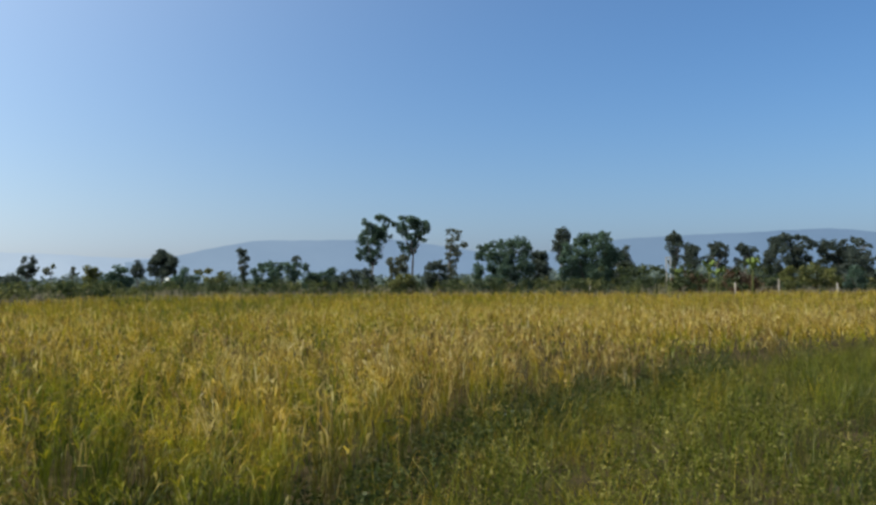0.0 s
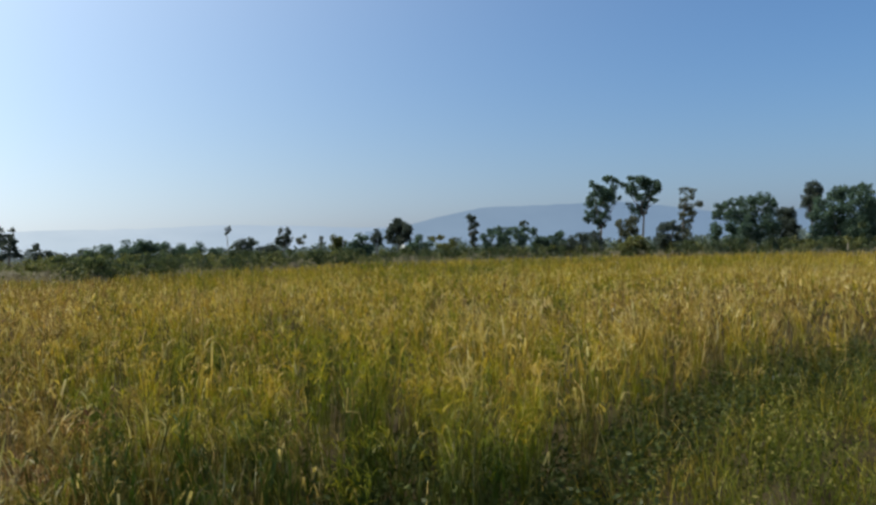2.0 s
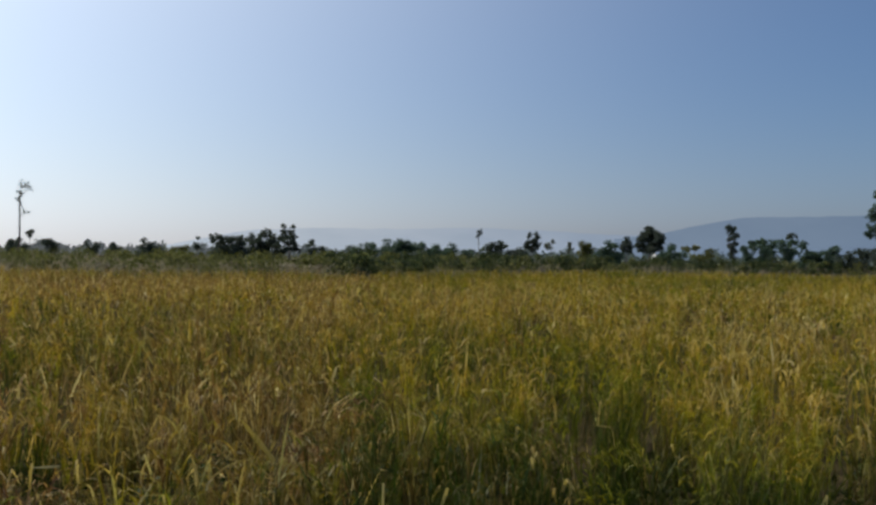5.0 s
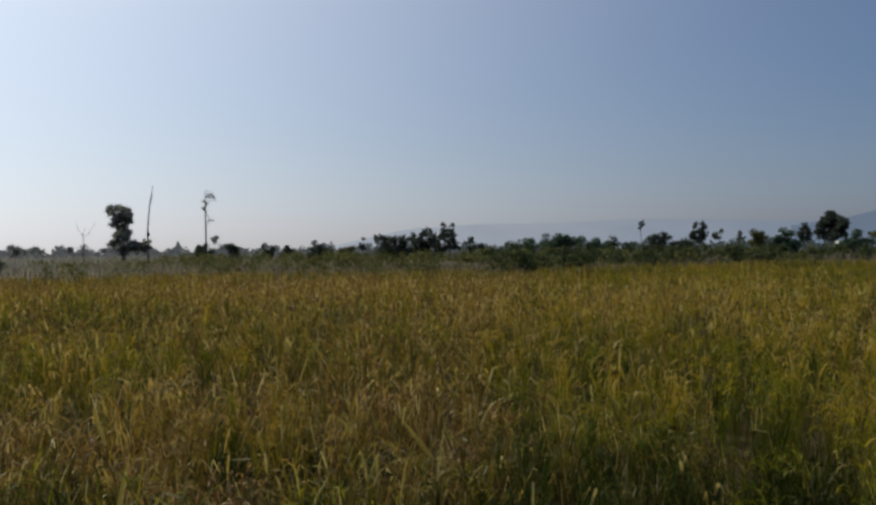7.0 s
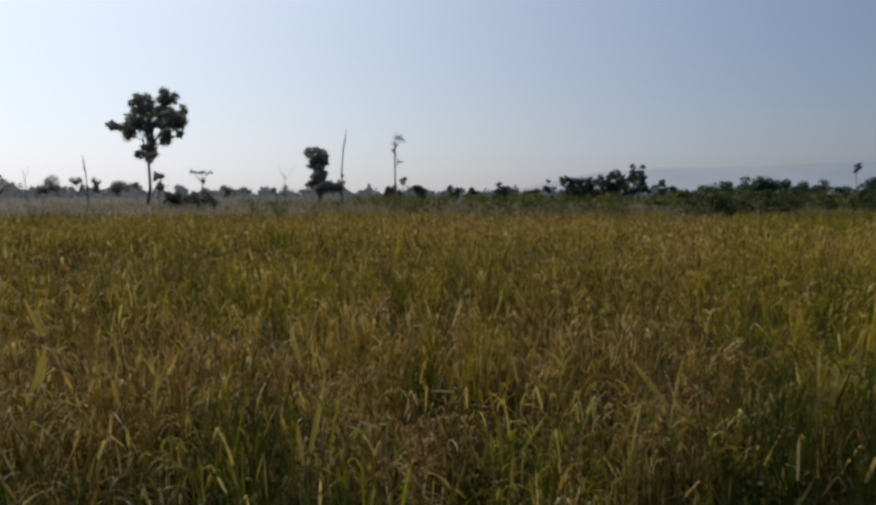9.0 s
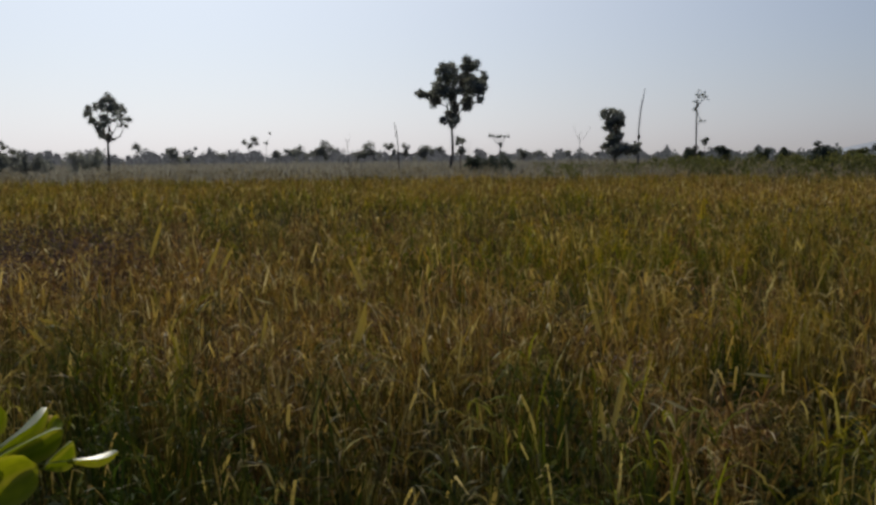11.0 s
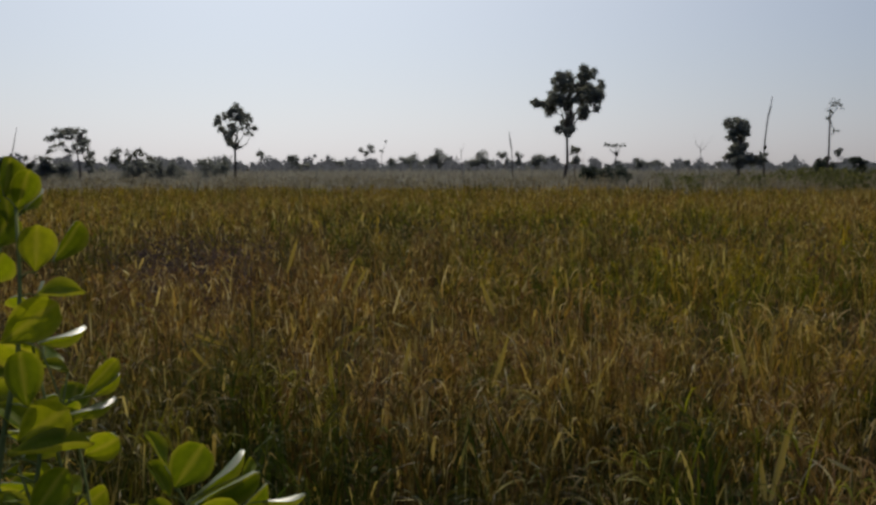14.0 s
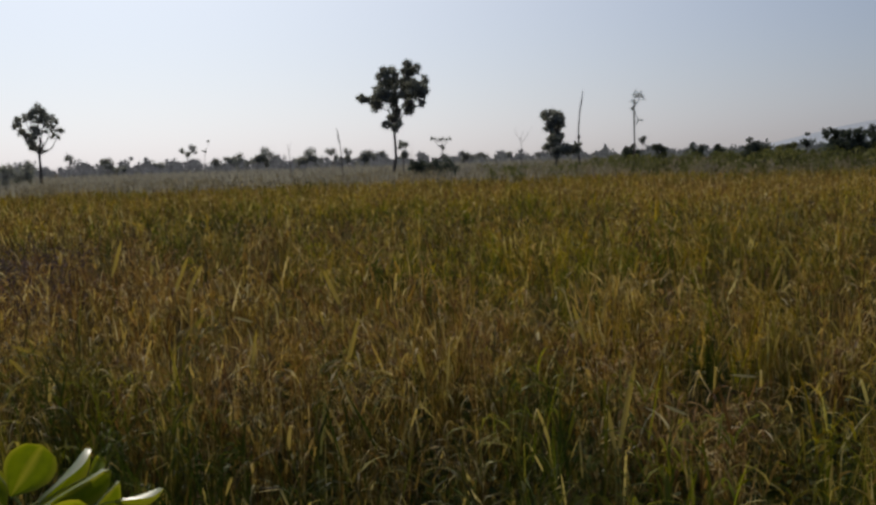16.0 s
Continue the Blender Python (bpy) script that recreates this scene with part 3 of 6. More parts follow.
def rice_hills(r0, r1, pitch, stems, leaves, sprays, wide, k, gen):
    """Rice hills in wandering rows: upright stems, narrow leaves that stand or fold over, and nodding ears."""
    m = int(r1 / pitch) + 1
    i, j = [v.ravel() for v in np.meshgrid(np.arange(-m, m + 1), np.arange(-m, m + 1))]
    p = np.stack([i, j], 1) * pitch + gen.uniform(-0.42, 0.42, (len(i), 2)) * pitch
    p = np.concatenate([turned(p, True), np.zeros((len(i), 1))], 1)
    r, a = np.hypot(p[:, 0], p[:, 1]), np.degrees(np.arctan2(-p[:, 0], p[:, 1]))
    hollow = (waves(p, 2.4, 51) + 0.6 * waves(p, 0.9, 52)) * np.interp(a, [20, 50], [1.35, 1.0])
    for az, far, size, deep in GAPS:
        c = place(az, far)
        hollow = hollow - deep * np.exp(-((p[:, 0] - c.x) ** 2 + (p[:, 1] - c.y) ** 2) / size ** 2)
    keep = (r >= r0) & (r < r1) & (a > (-38 if r0 > 10 else -46)) & (a < np.minimum(140, 134 + 4 * waves(p, 1.5, 23)))
    keep &= (r > near_edge(a) + (0.12 + 0.045 * near_edge(a)) * waves(p, 1.1, 21) + 0.05 * near_edge(a) * waves(p, 3.1, 24)) & (gen.random(len(r)) < np.interp(hollow, [-1.5, -0.5], [0.25, 1.0]))
    p, r, a, hollow = p[keep], r[keep], a[keep], hollow[keep]
    ripe, dry = rice_tone(p, a, r)
    clump = waves(p, 0.75, 53)
    ripe = ripe + 0.16 * clump + gen.normal(size=len(r)) * 0.11
    dry = np.clip(dry + gen.normal(size=len(r)) * 0.14 + 0.1 * clump, 0, 1)
    tall = rice_height(p, a) * np.interp(r - near_edge(a), [0, 0.5], [0.86, 1.0]) * np.interp(hollow, [-1.4, -0.3], [0.56, 1.0]) * (1.0 + 0.16 * clump) * gen.uniform(0.74, 1.12, len(r))
    sway, way = gen.uniform(0.0, 0.16, len(r)), gen.random(len(r)) * 2 * math.pi
    # stems
    q = np.repeat(np.arange(len(r)), stems)
    n = len(q)
    turn = gen.random(n) * 2 * math.pi
    tilt = gen.uniform(0.0, 0.15, n)
    slope = np.stack([np.cos(turn) * tilt + np.cos(way[q]) * sway[q], np.sin(turn) * tilt + np.sin(way[q]) * sway[q], np.ones(n)], 1)
    foot = p[q] + np.stack([np.cos(turn), np.sin(turn), np.zeros(n)], 1) * (gen.uniform(0.1, 1.0, n) * pitch * 0.24)[:, None]
    high = tall[q] * gen.uniform(0.74, 1.04, n)
    top = foot + slope * high[:, None]
    ripe, dry = ripe[q] + gen.normal(size=n) * 0.07, np.clip(dry[q] + gen.normal(size=n) * 0.12, 0, 1)
    sets = []
    if r0 < 10:
        sets.append(strips(np.stack([foot, (foot + top) / 2, top], 1) if k > 4 else np.stack([foot, top], 1), wide * 0.55 * gen.uniform(0.7, 1.3, n), [1, 0.9], np.minimum(ripe, 0.75), dry * 0.8, gen, 0.85))
    # leaves
    for _ in range(leaves):
        at = gen.uniform(0.3, 0.92, n)
        start = foot + slope * (high * at)[:, None]
        long = gen.uniform(0.1, 0.24, n) * np.where(gen.random(n) < 0.06, 1.4, 1.0)
        folds = gen.random(n) < 0.1 + 0.42 * dry
        pale = folds & (gen.random(n) < 0.3)
        line = bent(start, gen.random(n) * 2 * math.pi, gen.uniform(1.1, 1.54, n), gen.uniform(0.0, 0.5, n) ** 1.5, long, k, folds * gen.uniform(0.9, 2.6, n), gen.uniform(0.4, 0.8, n))
        tone = np.where(pale, gen.uniform(0.94, 1.05, n), np.minimum(ripe - 0.08, 0.85))
        broad = np.where(pale, np.where(gen.random(n) < 0.3, 1.8, 1.15), 1.0)
        sets.append(strips(line, wide * broad * gen.uniform(0.65, 1.4, n), {5: [0.7, 1.0, 0.9, 0.6], 4: [0.75, 1.0, 0.65], 3: [0.8, 0.8]}[k], tone, np.where(pale, dry * 0.35, dry * 0.9), gen, np.where(pale, 0.2, 0.8)[:, None]))
    # ears
    bears = gen.random(n) < 0.82
    for s in range(sprays):
        b = np.flatnonzero(bears)
        nod = way[q][b] + gen.normal(size=len(b)) * 1.1
        line = bent(top[b], nod, gen.uniform(0.8, 1.45, len(b)), gen.uniform(1.0, 2.7, len(b)), gen.uniform(0.09, 0.17, len(b)), k, 0.0, 2.0)
        sets.append(strips(line, wide * gen.uniform(0.6, 1.15, len(b)), {5: [0.35, 1.0, 0.6, 1.0], 4: [0.5, 1.1, 0.8], 3: [0.8, 1.0]}[k], np.minimum(ripe[b] + 0.16, 0.92), dry[b], gen, 0.1))
    return sets


def hooked_leaves(n, gen):
    """Broad bleached leaves, folded over sharply, standing out of the nearest rice."""
    r, a, p = sector(n, 2.0, 5.0, 20, 130, gen)
    p = p * (np.maximum(r, near_edge(a) - 0.15) / r)[:, None]
    p[:, 2] = gen.uniform(0.28, 0.6, n)
    line = bent(p, gen.random(n) * 2 * math.pi, gen.uniform(1.0, 1.5, n), gen.uniform(0.0, 0.6, n), gen.uniform(0.12, 0.24, n), 7, gen.uniform(1.0, 2.4, n), gen.uniform(0.4, 0.7, n))
    return strips(line, gen.uniform(0.005, 0.011, n), [0.6, 0.85, 1.0, 1.0, 0.85, 0.6], gen.uniform(0.95, 1.0, n), gen.uniform(0.1, 0.6, n), gen, 0.1)


g = np.random.default_rng(21)
near_rice = join_blades("rice", [hooked_leaves(230, g)] + rice_hills(1.2, 5.0, 0.24, 18, 3, 3, 0.0072, 5, g) + rice_hills(5.0, 12.0, 0.27, 10, 2, 2, 0.0105, 4, g), RICE)
tagged(new("rice_field", near_rice), "ripening golden green rice with drooping ears, patchy and partly dry", "rice", kind="stuff")
far_rice = join_blades("rice_far", rice_hills(12.0, 26.0, 0.3, 5, 2, 1, 0.02, 3, g) + [rice(76000, 26.0, 50.0, g, 0.036, 2), rice(72000, 50.0, 97.0, g, 0.06, 2)], RICE)
tagged(new("rice_field", far_rice), "golden ripe rice reaching to the scrub at the field's edge", "rice", kind="stuff")

# weeds closing the ground between the nearest rice hills, painted dark for shade
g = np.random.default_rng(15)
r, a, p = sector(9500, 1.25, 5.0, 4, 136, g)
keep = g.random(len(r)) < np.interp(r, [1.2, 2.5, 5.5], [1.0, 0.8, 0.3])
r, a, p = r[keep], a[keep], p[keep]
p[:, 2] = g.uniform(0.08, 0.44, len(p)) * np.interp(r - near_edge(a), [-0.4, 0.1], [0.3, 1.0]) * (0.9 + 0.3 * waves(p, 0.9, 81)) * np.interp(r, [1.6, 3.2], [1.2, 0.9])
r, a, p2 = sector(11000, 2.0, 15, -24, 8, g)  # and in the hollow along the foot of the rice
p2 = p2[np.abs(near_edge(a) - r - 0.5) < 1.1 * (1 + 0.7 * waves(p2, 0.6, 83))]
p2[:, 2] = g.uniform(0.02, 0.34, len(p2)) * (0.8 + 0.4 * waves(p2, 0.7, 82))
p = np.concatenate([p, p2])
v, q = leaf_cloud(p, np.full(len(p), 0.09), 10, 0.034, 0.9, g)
tagged(new("shade_weeds", mesh_from("shade_weeds", v, [q], foliage("shade_weed", (0.024, 0.034, 0.01), (0.05, 0.066, 0.016), (0.12, 0.135, 0.045), 0.35))), "low weeds between the rice, coloured dark for the shade there", "weeds", kind="stuff")

# withered weeds in a thin place of the rice
r, a, p = sector(1600, 7.4, 11.4, 98, 112, g)
p = p[((a - 104.7) / 5) ** 2 + ((r - 9.3) / 1.7) ** 2 < 0.9 + 0.8 * waves(p, 0.8, 91)]
p[:, 2] = g.uniform(0.1, 0.68, len(p)) * (0.9 + 0.25 * waves(p, 0.7, 92))
v, q = leaf_cloud(p, np.full(len(p), 0.1), 12, 0.032, 1.1, g)
tagged(new("withered_weeds", mesh_from("withered_weeds", v, [q], foliage("withered_weed", (0.05, 0.034, 0.04), (0.105, 0.072, 0.08), (0.24, 0.18, 0.185), 0.34))), "withered purplish brown weeds in a thin place of the rice", "weeds", kind="stuff")

# ---- low weeds on the bank ----


def hollow_strip(a, r):
    """1 on the open bank, about 0.2 in the shaded hollow along the foot of the rice."""
    gap = near_edge(a) - r
    return 1 - np.interp(gap, [-0.4, 0.0, 1.2, 2.4], [0.7, 0.7, 0.6, 0.0]) * np.interp(a, [-34, -18, -12, -1, 5], [0.2, 0.7, 1.0, 1.0, 0.0])


g = np.random.default_rng(5)
r, a, p = sector(112000, 1.2, 22, -55, 12, g)
keep = r < near_edge(a) + 0.5
r, a, p = r[keep], a[keep], p[keep]
m = len(r)
bank = np.interp(a, [-60, -25, -12, 0, 10], [0.6, 0.55, 0.34, 0.22, 0.24]) * (0.85 + 0.6 * waves(p, 1.7, 31))
strip = hollow_strip(a, r)
turf = np.interp(a, [-18, -8, 0], [0.75, 1.1, 1.35]) * (1 + 0.35 * waves(p, 0.6, 36))  # short turf on the open bank
weeds = blades(p, bank * strip * turf * g.uniform(0.35, 1.0, m), 0.008 * g.uniform(0.6, 1.6, m), g.uniform(0.05, 0.45, m), g.uniform(0, 0.5, m), 2, 0.46 - np.interp(a, [-30, -13], [0.24, 0.0]) + 0.26 * waves(p, 1.6, 32) + g.normal(size=m) * 0.12, np.clip(0.04 + 0.25 * waves(p, 1.0, 33) + 0.25 * (strip < 0.5), 0, 0.8), g)
r, a, p = sector(4500, 1.5, 18, -60, 8, g)
keep = r < near_edge(a) + 0.4
r, a, p = r[keep], a[keep], p[keep]
m = len(r)
stalks = blades(p, g.uniform(0.25, 0.7, m), 0.006 * g.uniform(0.7, 1.4, m), g.uniform(0.0, 0.3, m), g.uniform(0, 0.5, m), 3, g.uniform(0.2, 0.7, m), g.uniform(0, 0.35, m), g)
r, a, p = sector(66000, 2.0, 23, -40, 9, g)
gap = near_edge(a) - r
keep = (gap > -0.6) & (gap < 2.6 + 0.8 * waves(p, 2.0, 84)) & (g.random(len(r)) < (0.6 + 0.35 * waves(p, 0.7, 85)) * np.interp(gap, [0.2, 0.6, 1.4, 2.2], [1.0, 0.4, 0.5, 1.0]))
p = p[keep]
m = len(p)
# reeds go darker green towards the rice, painting in the hollow's shade
reeds = blades(p, g.uniform(0.14, 0.5, m) * (1 + 0.3 * waves(p, 1.2, 86)), 0.0075 * g.uniform(0.6, 1.5, m), g.uniform(0.0, 0.4, m), g.uniform(0, 0.6, m), 3, 0.03 + 0.26 * np.clip((near_edge(np.degrees(np.arctan2(-p[:, 0], p[:, 1]))) - np.hypot(p[:, 0], p[:, 1])) / 2.4, 0, 1) + 0.12 * waves(p, 1.4, 87) + g.normal(size=m) * 0.12, np.clip(0.06 + 0.25 * waves(p, 0.9, 88), 0, 0.7), g)
r, a, p = sector(9000, 2.0, 20, -26, 6, g)
p = p[(near_edge(a) - r > 0.5) & (near_edge(a) - r < 2.4) & (waves(p, 1.1, 89) > 0.1)]
m = len(p)
bleached = blades(p, g.uniform(0.2, 0.52, m), 0.007 * g.uniform(0.7, 1.4, m), g.uniform(0.0, 0.5, m), g.uniform(0.2, 1.0, m), 3, g.uniform(0.7, 1.1, m), np.zeros(m), g)
r2, a2, p2 = sector(46000, 0.6, 16, -230, 130, g)
keep = ((a2 > 128) | (a2 < -55)) & (g.random(len(r2)) < np.interp(r2, [0.6, 1.2, 5, 16], [0.15, 0.7, 1.0, 0.0])) & (waves(p2, 2.5, 61) > -0.6)
p2 = p2[keep]
m = len(p2)
verge = blades(p2, g.uniform(0.06, 0.3, m), 0.011 * g.uniform(0.6, 1.6, m), g.uniform(0.1, 0.5, m), g.uniform(0, 0.5, m), 2, 0.35 + 0.2 * waves(p2, 2, 62) + g.normal(size=m) * 0.1, np.clip(0.25 + 0.3 * waves(p2, 1.4, 63), 0, 0.8), g)
tagged(new("bank_grass", join_blades("bank_grass", [weeds, stalks, reeds, bleached, verge], RICE)), "short olive grass and thin weeds on the field bank", "grass", kind="stuff")
r, a, p = sector(22000, 1.5, 22, -60, 8, g)
keep = r < near_edge(a) + 0.3
r, a, p = r[keep], a[keep], p[keep]
keep = g.random(len(r)) < 1.3 * hollow_strip(a, r) - 0.25
r, a, p = r[keep], a[keep], p[keep]
p = p[waves(p, 0.5, 35) > -0.5]
a = np.degrees(np.arctan2(-p[:, 0], p[:, 1]))
p[:, 2] = np.interp(a, [-60, -25, -12, 4], [0.4, 0.36, 0.26, 0.2]) * g.uniform(0.3, 1.1, len(p)) * (0.95 + 0.6 * waves(p, 1.7, 31) + 0.5 * waves(p, 0.8, 37))
v, q = leaf_cloud(p, np.full(len(p), 0.1), np.where(np.hypot(p[:, 0], p[:, 1]) < 9, 15, 7), 0.026, 0.9, g)
tagged(new("bank_weeds", mesh_from("bank_weeds", v, [q], WEED)), "low broadleaf weeds covering the field bank", "weeds", kind="stuff")

# ---- dry grass and scrub past the field ----
g = np.random.default_rng(6)
# dry grass with the pale lilac of horizon haze mixed into its colour
HAZED_GRASS = foliage("hazed_grass", (0.23, 0.215, 0.22), (0.32, 0.3, 0.305), (0.4, 0.385, 0.39), 0.6)


def fallow(n, a0, a1, reach, mat, label, gen):
    """Tall dry grass past the rice, in uneven mounds."""
    r, a, p = sector(n, 40, reach, a0, a1, gen)
    keep = (r > far_edge(a) - 2) & (gen.random(n) < np.interp(r - far_edge(a), [0, 15, 80], [1, 0.7, 0.4]))
    keep &= (a > a0 + 3 * waves(p, 6, 44) + 3) | (a0 < 0)
    r, a, p = r[keep], a[keep], p[keep]
    m = len(r)
    h = (0.85 + 0.35 * waves(p, 8, 41) + 0.2 * waves(p, 25, 45)) * gen.uniform(0.6, 1.2, m) * np.interp(r, [60, 220], [1.0, 1.35]) * np.interp(r - far_edge(a), [-2, 9], [0.55, 1.0])
    sets = blades(p, np.maximum(h, 0.2), 0.085 * np.interp(r, [60, 220], [1, 2]) * gen.uniform(0.5, 1.5, m), gen.uniform(0, 0.25, m), gen.uniform(0, 0.2, m), 2, np.full(m, 0.5), np.zeros(m), gen)
    tagged(new("fallow_grass", join_blades("fallow_grass", [sets], mat)), label, "grass", kind="stuff")


fallow(64000, -38, 68, 150, FALLOW, "tall dry fallow grass past the rice field", g)
fallow(84000, 60, 128, 225, HAZED_GRASS, "tall dry grass past the rice field, tinted pale lilac for haze", g)


def undergrowth(name, label, n, reach, zmax, mat, leaves, gen, size=0.16, left=125, right=-37):
    """Low clumps strewn along the field's far edge."""
    c, rad = [], []
    for k in range(n):
        a = gen.uniform(right, left)
        d = float(far_edge(a)) + gen.uniform(2, reach)
        rr = gen.uniform(0.35, 1.0)
        for q in range(3):
            c.append(tuple(place(a, d, gen.uniform(0.1, zmax)) + Vector(gen.normal(size=3) * (0.5, 0.5, 0))))
            rad.append(rr * gen.uniform(0.5, 0.9))
    v, q = leaf_cloud(c, rad, leaves, size, 0.8, gen)
    v = v.reshape(-1, 4, 3)
    v = v[v[:, :, 2].min(1) > 0]
    tagged(new(name, mesh_from(name, v.reshape(-1, 3), [np.arange(len(v) * 4).reshape(-1, 4)], mat)), label, "scrub", kind="stuff")


undergrowth("scrub", "low olive scrub along the field's edge", 480, 48, 0.9, LEAF_OLIVE, 28, g, 0.16, 72)
undergrowth("dry_scrub", "dry grey brown scrub and dead weeds at the field's edge", 560, 34, 0.7, FALLOW, 28, g)
undergrowth("hedge", "unbroken low hedge of green bushes past the field", 430, 26, 1.6, LEAF_HEDGE, 40, g, 0.24, 41)
undergrowth("hedge", "olive bushes grown through the hedge past the field", 200, 30, 1.5, LEAF_OLIVE, 36, g, 0.24, 43)
undergrowth("thicket", "tall dark green thicket behind the field's edge bushes", 150, 36, 2.9, LEAF_HEDGE, 44, g, 0.26, -13)
undergrowth("green_scrub", "low green bushes mixed into the scrub", 200, 60, 1.1, LEAF_HEDGE, 40, g, 0.18, 40)

undergrowth("scrub", "grey green scrub standing unbroken past the dry grass", 190, 58, 1.4, LEAF_OLIVE, 34, g, 0.18, 64, 41)

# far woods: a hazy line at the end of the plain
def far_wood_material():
    """Foliage with a quarter mile and more of lit air painted in as glow."""
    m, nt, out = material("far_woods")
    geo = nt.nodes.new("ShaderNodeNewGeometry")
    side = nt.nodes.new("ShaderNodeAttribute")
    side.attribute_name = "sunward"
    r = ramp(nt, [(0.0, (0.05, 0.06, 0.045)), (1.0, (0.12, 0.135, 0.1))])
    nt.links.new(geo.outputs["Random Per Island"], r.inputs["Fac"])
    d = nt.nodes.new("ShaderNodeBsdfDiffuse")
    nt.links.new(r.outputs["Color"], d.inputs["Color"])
    # the haze is this emission tint, paler towards the sun
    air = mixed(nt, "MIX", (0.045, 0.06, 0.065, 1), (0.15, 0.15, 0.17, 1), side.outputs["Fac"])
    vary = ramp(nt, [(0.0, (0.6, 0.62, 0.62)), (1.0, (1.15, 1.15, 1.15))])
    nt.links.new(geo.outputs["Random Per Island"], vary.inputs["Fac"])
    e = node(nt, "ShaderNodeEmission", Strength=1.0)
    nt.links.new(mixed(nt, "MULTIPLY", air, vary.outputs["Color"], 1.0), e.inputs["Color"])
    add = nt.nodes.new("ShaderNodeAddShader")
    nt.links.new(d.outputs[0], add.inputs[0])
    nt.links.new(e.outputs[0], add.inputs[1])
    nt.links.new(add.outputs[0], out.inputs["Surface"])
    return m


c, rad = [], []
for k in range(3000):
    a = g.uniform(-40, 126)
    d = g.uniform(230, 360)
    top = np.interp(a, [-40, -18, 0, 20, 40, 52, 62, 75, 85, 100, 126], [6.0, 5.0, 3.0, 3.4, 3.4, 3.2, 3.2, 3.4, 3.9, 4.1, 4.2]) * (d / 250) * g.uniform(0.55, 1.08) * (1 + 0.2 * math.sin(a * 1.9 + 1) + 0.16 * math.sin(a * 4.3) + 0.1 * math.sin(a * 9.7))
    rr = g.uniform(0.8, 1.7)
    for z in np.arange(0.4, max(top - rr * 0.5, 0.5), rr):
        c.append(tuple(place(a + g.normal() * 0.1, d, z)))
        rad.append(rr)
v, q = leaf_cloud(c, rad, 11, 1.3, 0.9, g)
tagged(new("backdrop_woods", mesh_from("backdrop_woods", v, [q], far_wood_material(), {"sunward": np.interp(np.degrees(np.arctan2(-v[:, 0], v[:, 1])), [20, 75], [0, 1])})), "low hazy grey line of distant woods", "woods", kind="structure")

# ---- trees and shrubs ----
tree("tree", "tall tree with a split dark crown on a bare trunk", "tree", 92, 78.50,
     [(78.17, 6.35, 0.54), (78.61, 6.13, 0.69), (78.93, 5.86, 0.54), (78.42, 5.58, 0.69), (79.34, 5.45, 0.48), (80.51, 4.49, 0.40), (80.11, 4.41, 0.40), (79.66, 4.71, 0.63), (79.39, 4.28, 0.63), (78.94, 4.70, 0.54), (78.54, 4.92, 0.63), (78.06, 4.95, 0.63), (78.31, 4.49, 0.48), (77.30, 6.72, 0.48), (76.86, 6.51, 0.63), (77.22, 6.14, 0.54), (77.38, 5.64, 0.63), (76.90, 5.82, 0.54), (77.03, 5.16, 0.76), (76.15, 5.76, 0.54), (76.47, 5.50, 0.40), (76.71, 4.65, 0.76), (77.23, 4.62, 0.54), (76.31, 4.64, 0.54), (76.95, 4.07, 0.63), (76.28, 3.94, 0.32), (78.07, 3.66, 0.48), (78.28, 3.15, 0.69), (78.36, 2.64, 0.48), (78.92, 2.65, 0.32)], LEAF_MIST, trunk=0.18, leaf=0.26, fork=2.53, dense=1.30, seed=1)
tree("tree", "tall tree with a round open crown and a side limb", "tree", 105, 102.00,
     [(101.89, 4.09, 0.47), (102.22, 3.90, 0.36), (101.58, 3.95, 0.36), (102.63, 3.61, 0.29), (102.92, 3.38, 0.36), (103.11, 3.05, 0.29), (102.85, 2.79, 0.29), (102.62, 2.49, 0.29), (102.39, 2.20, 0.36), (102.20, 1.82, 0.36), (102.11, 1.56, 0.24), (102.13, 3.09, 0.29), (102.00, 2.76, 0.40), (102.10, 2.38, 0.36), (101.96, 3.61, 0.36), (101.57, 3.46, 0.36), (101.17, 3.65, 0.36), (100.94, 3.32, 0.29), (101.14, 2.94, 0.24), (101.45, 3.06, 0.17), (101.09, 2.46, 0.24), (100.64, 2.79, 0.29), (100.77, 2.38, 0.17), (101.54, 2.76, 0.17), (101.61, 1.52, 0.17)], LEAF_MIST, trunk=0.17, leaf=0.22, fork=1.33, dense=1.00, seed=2)
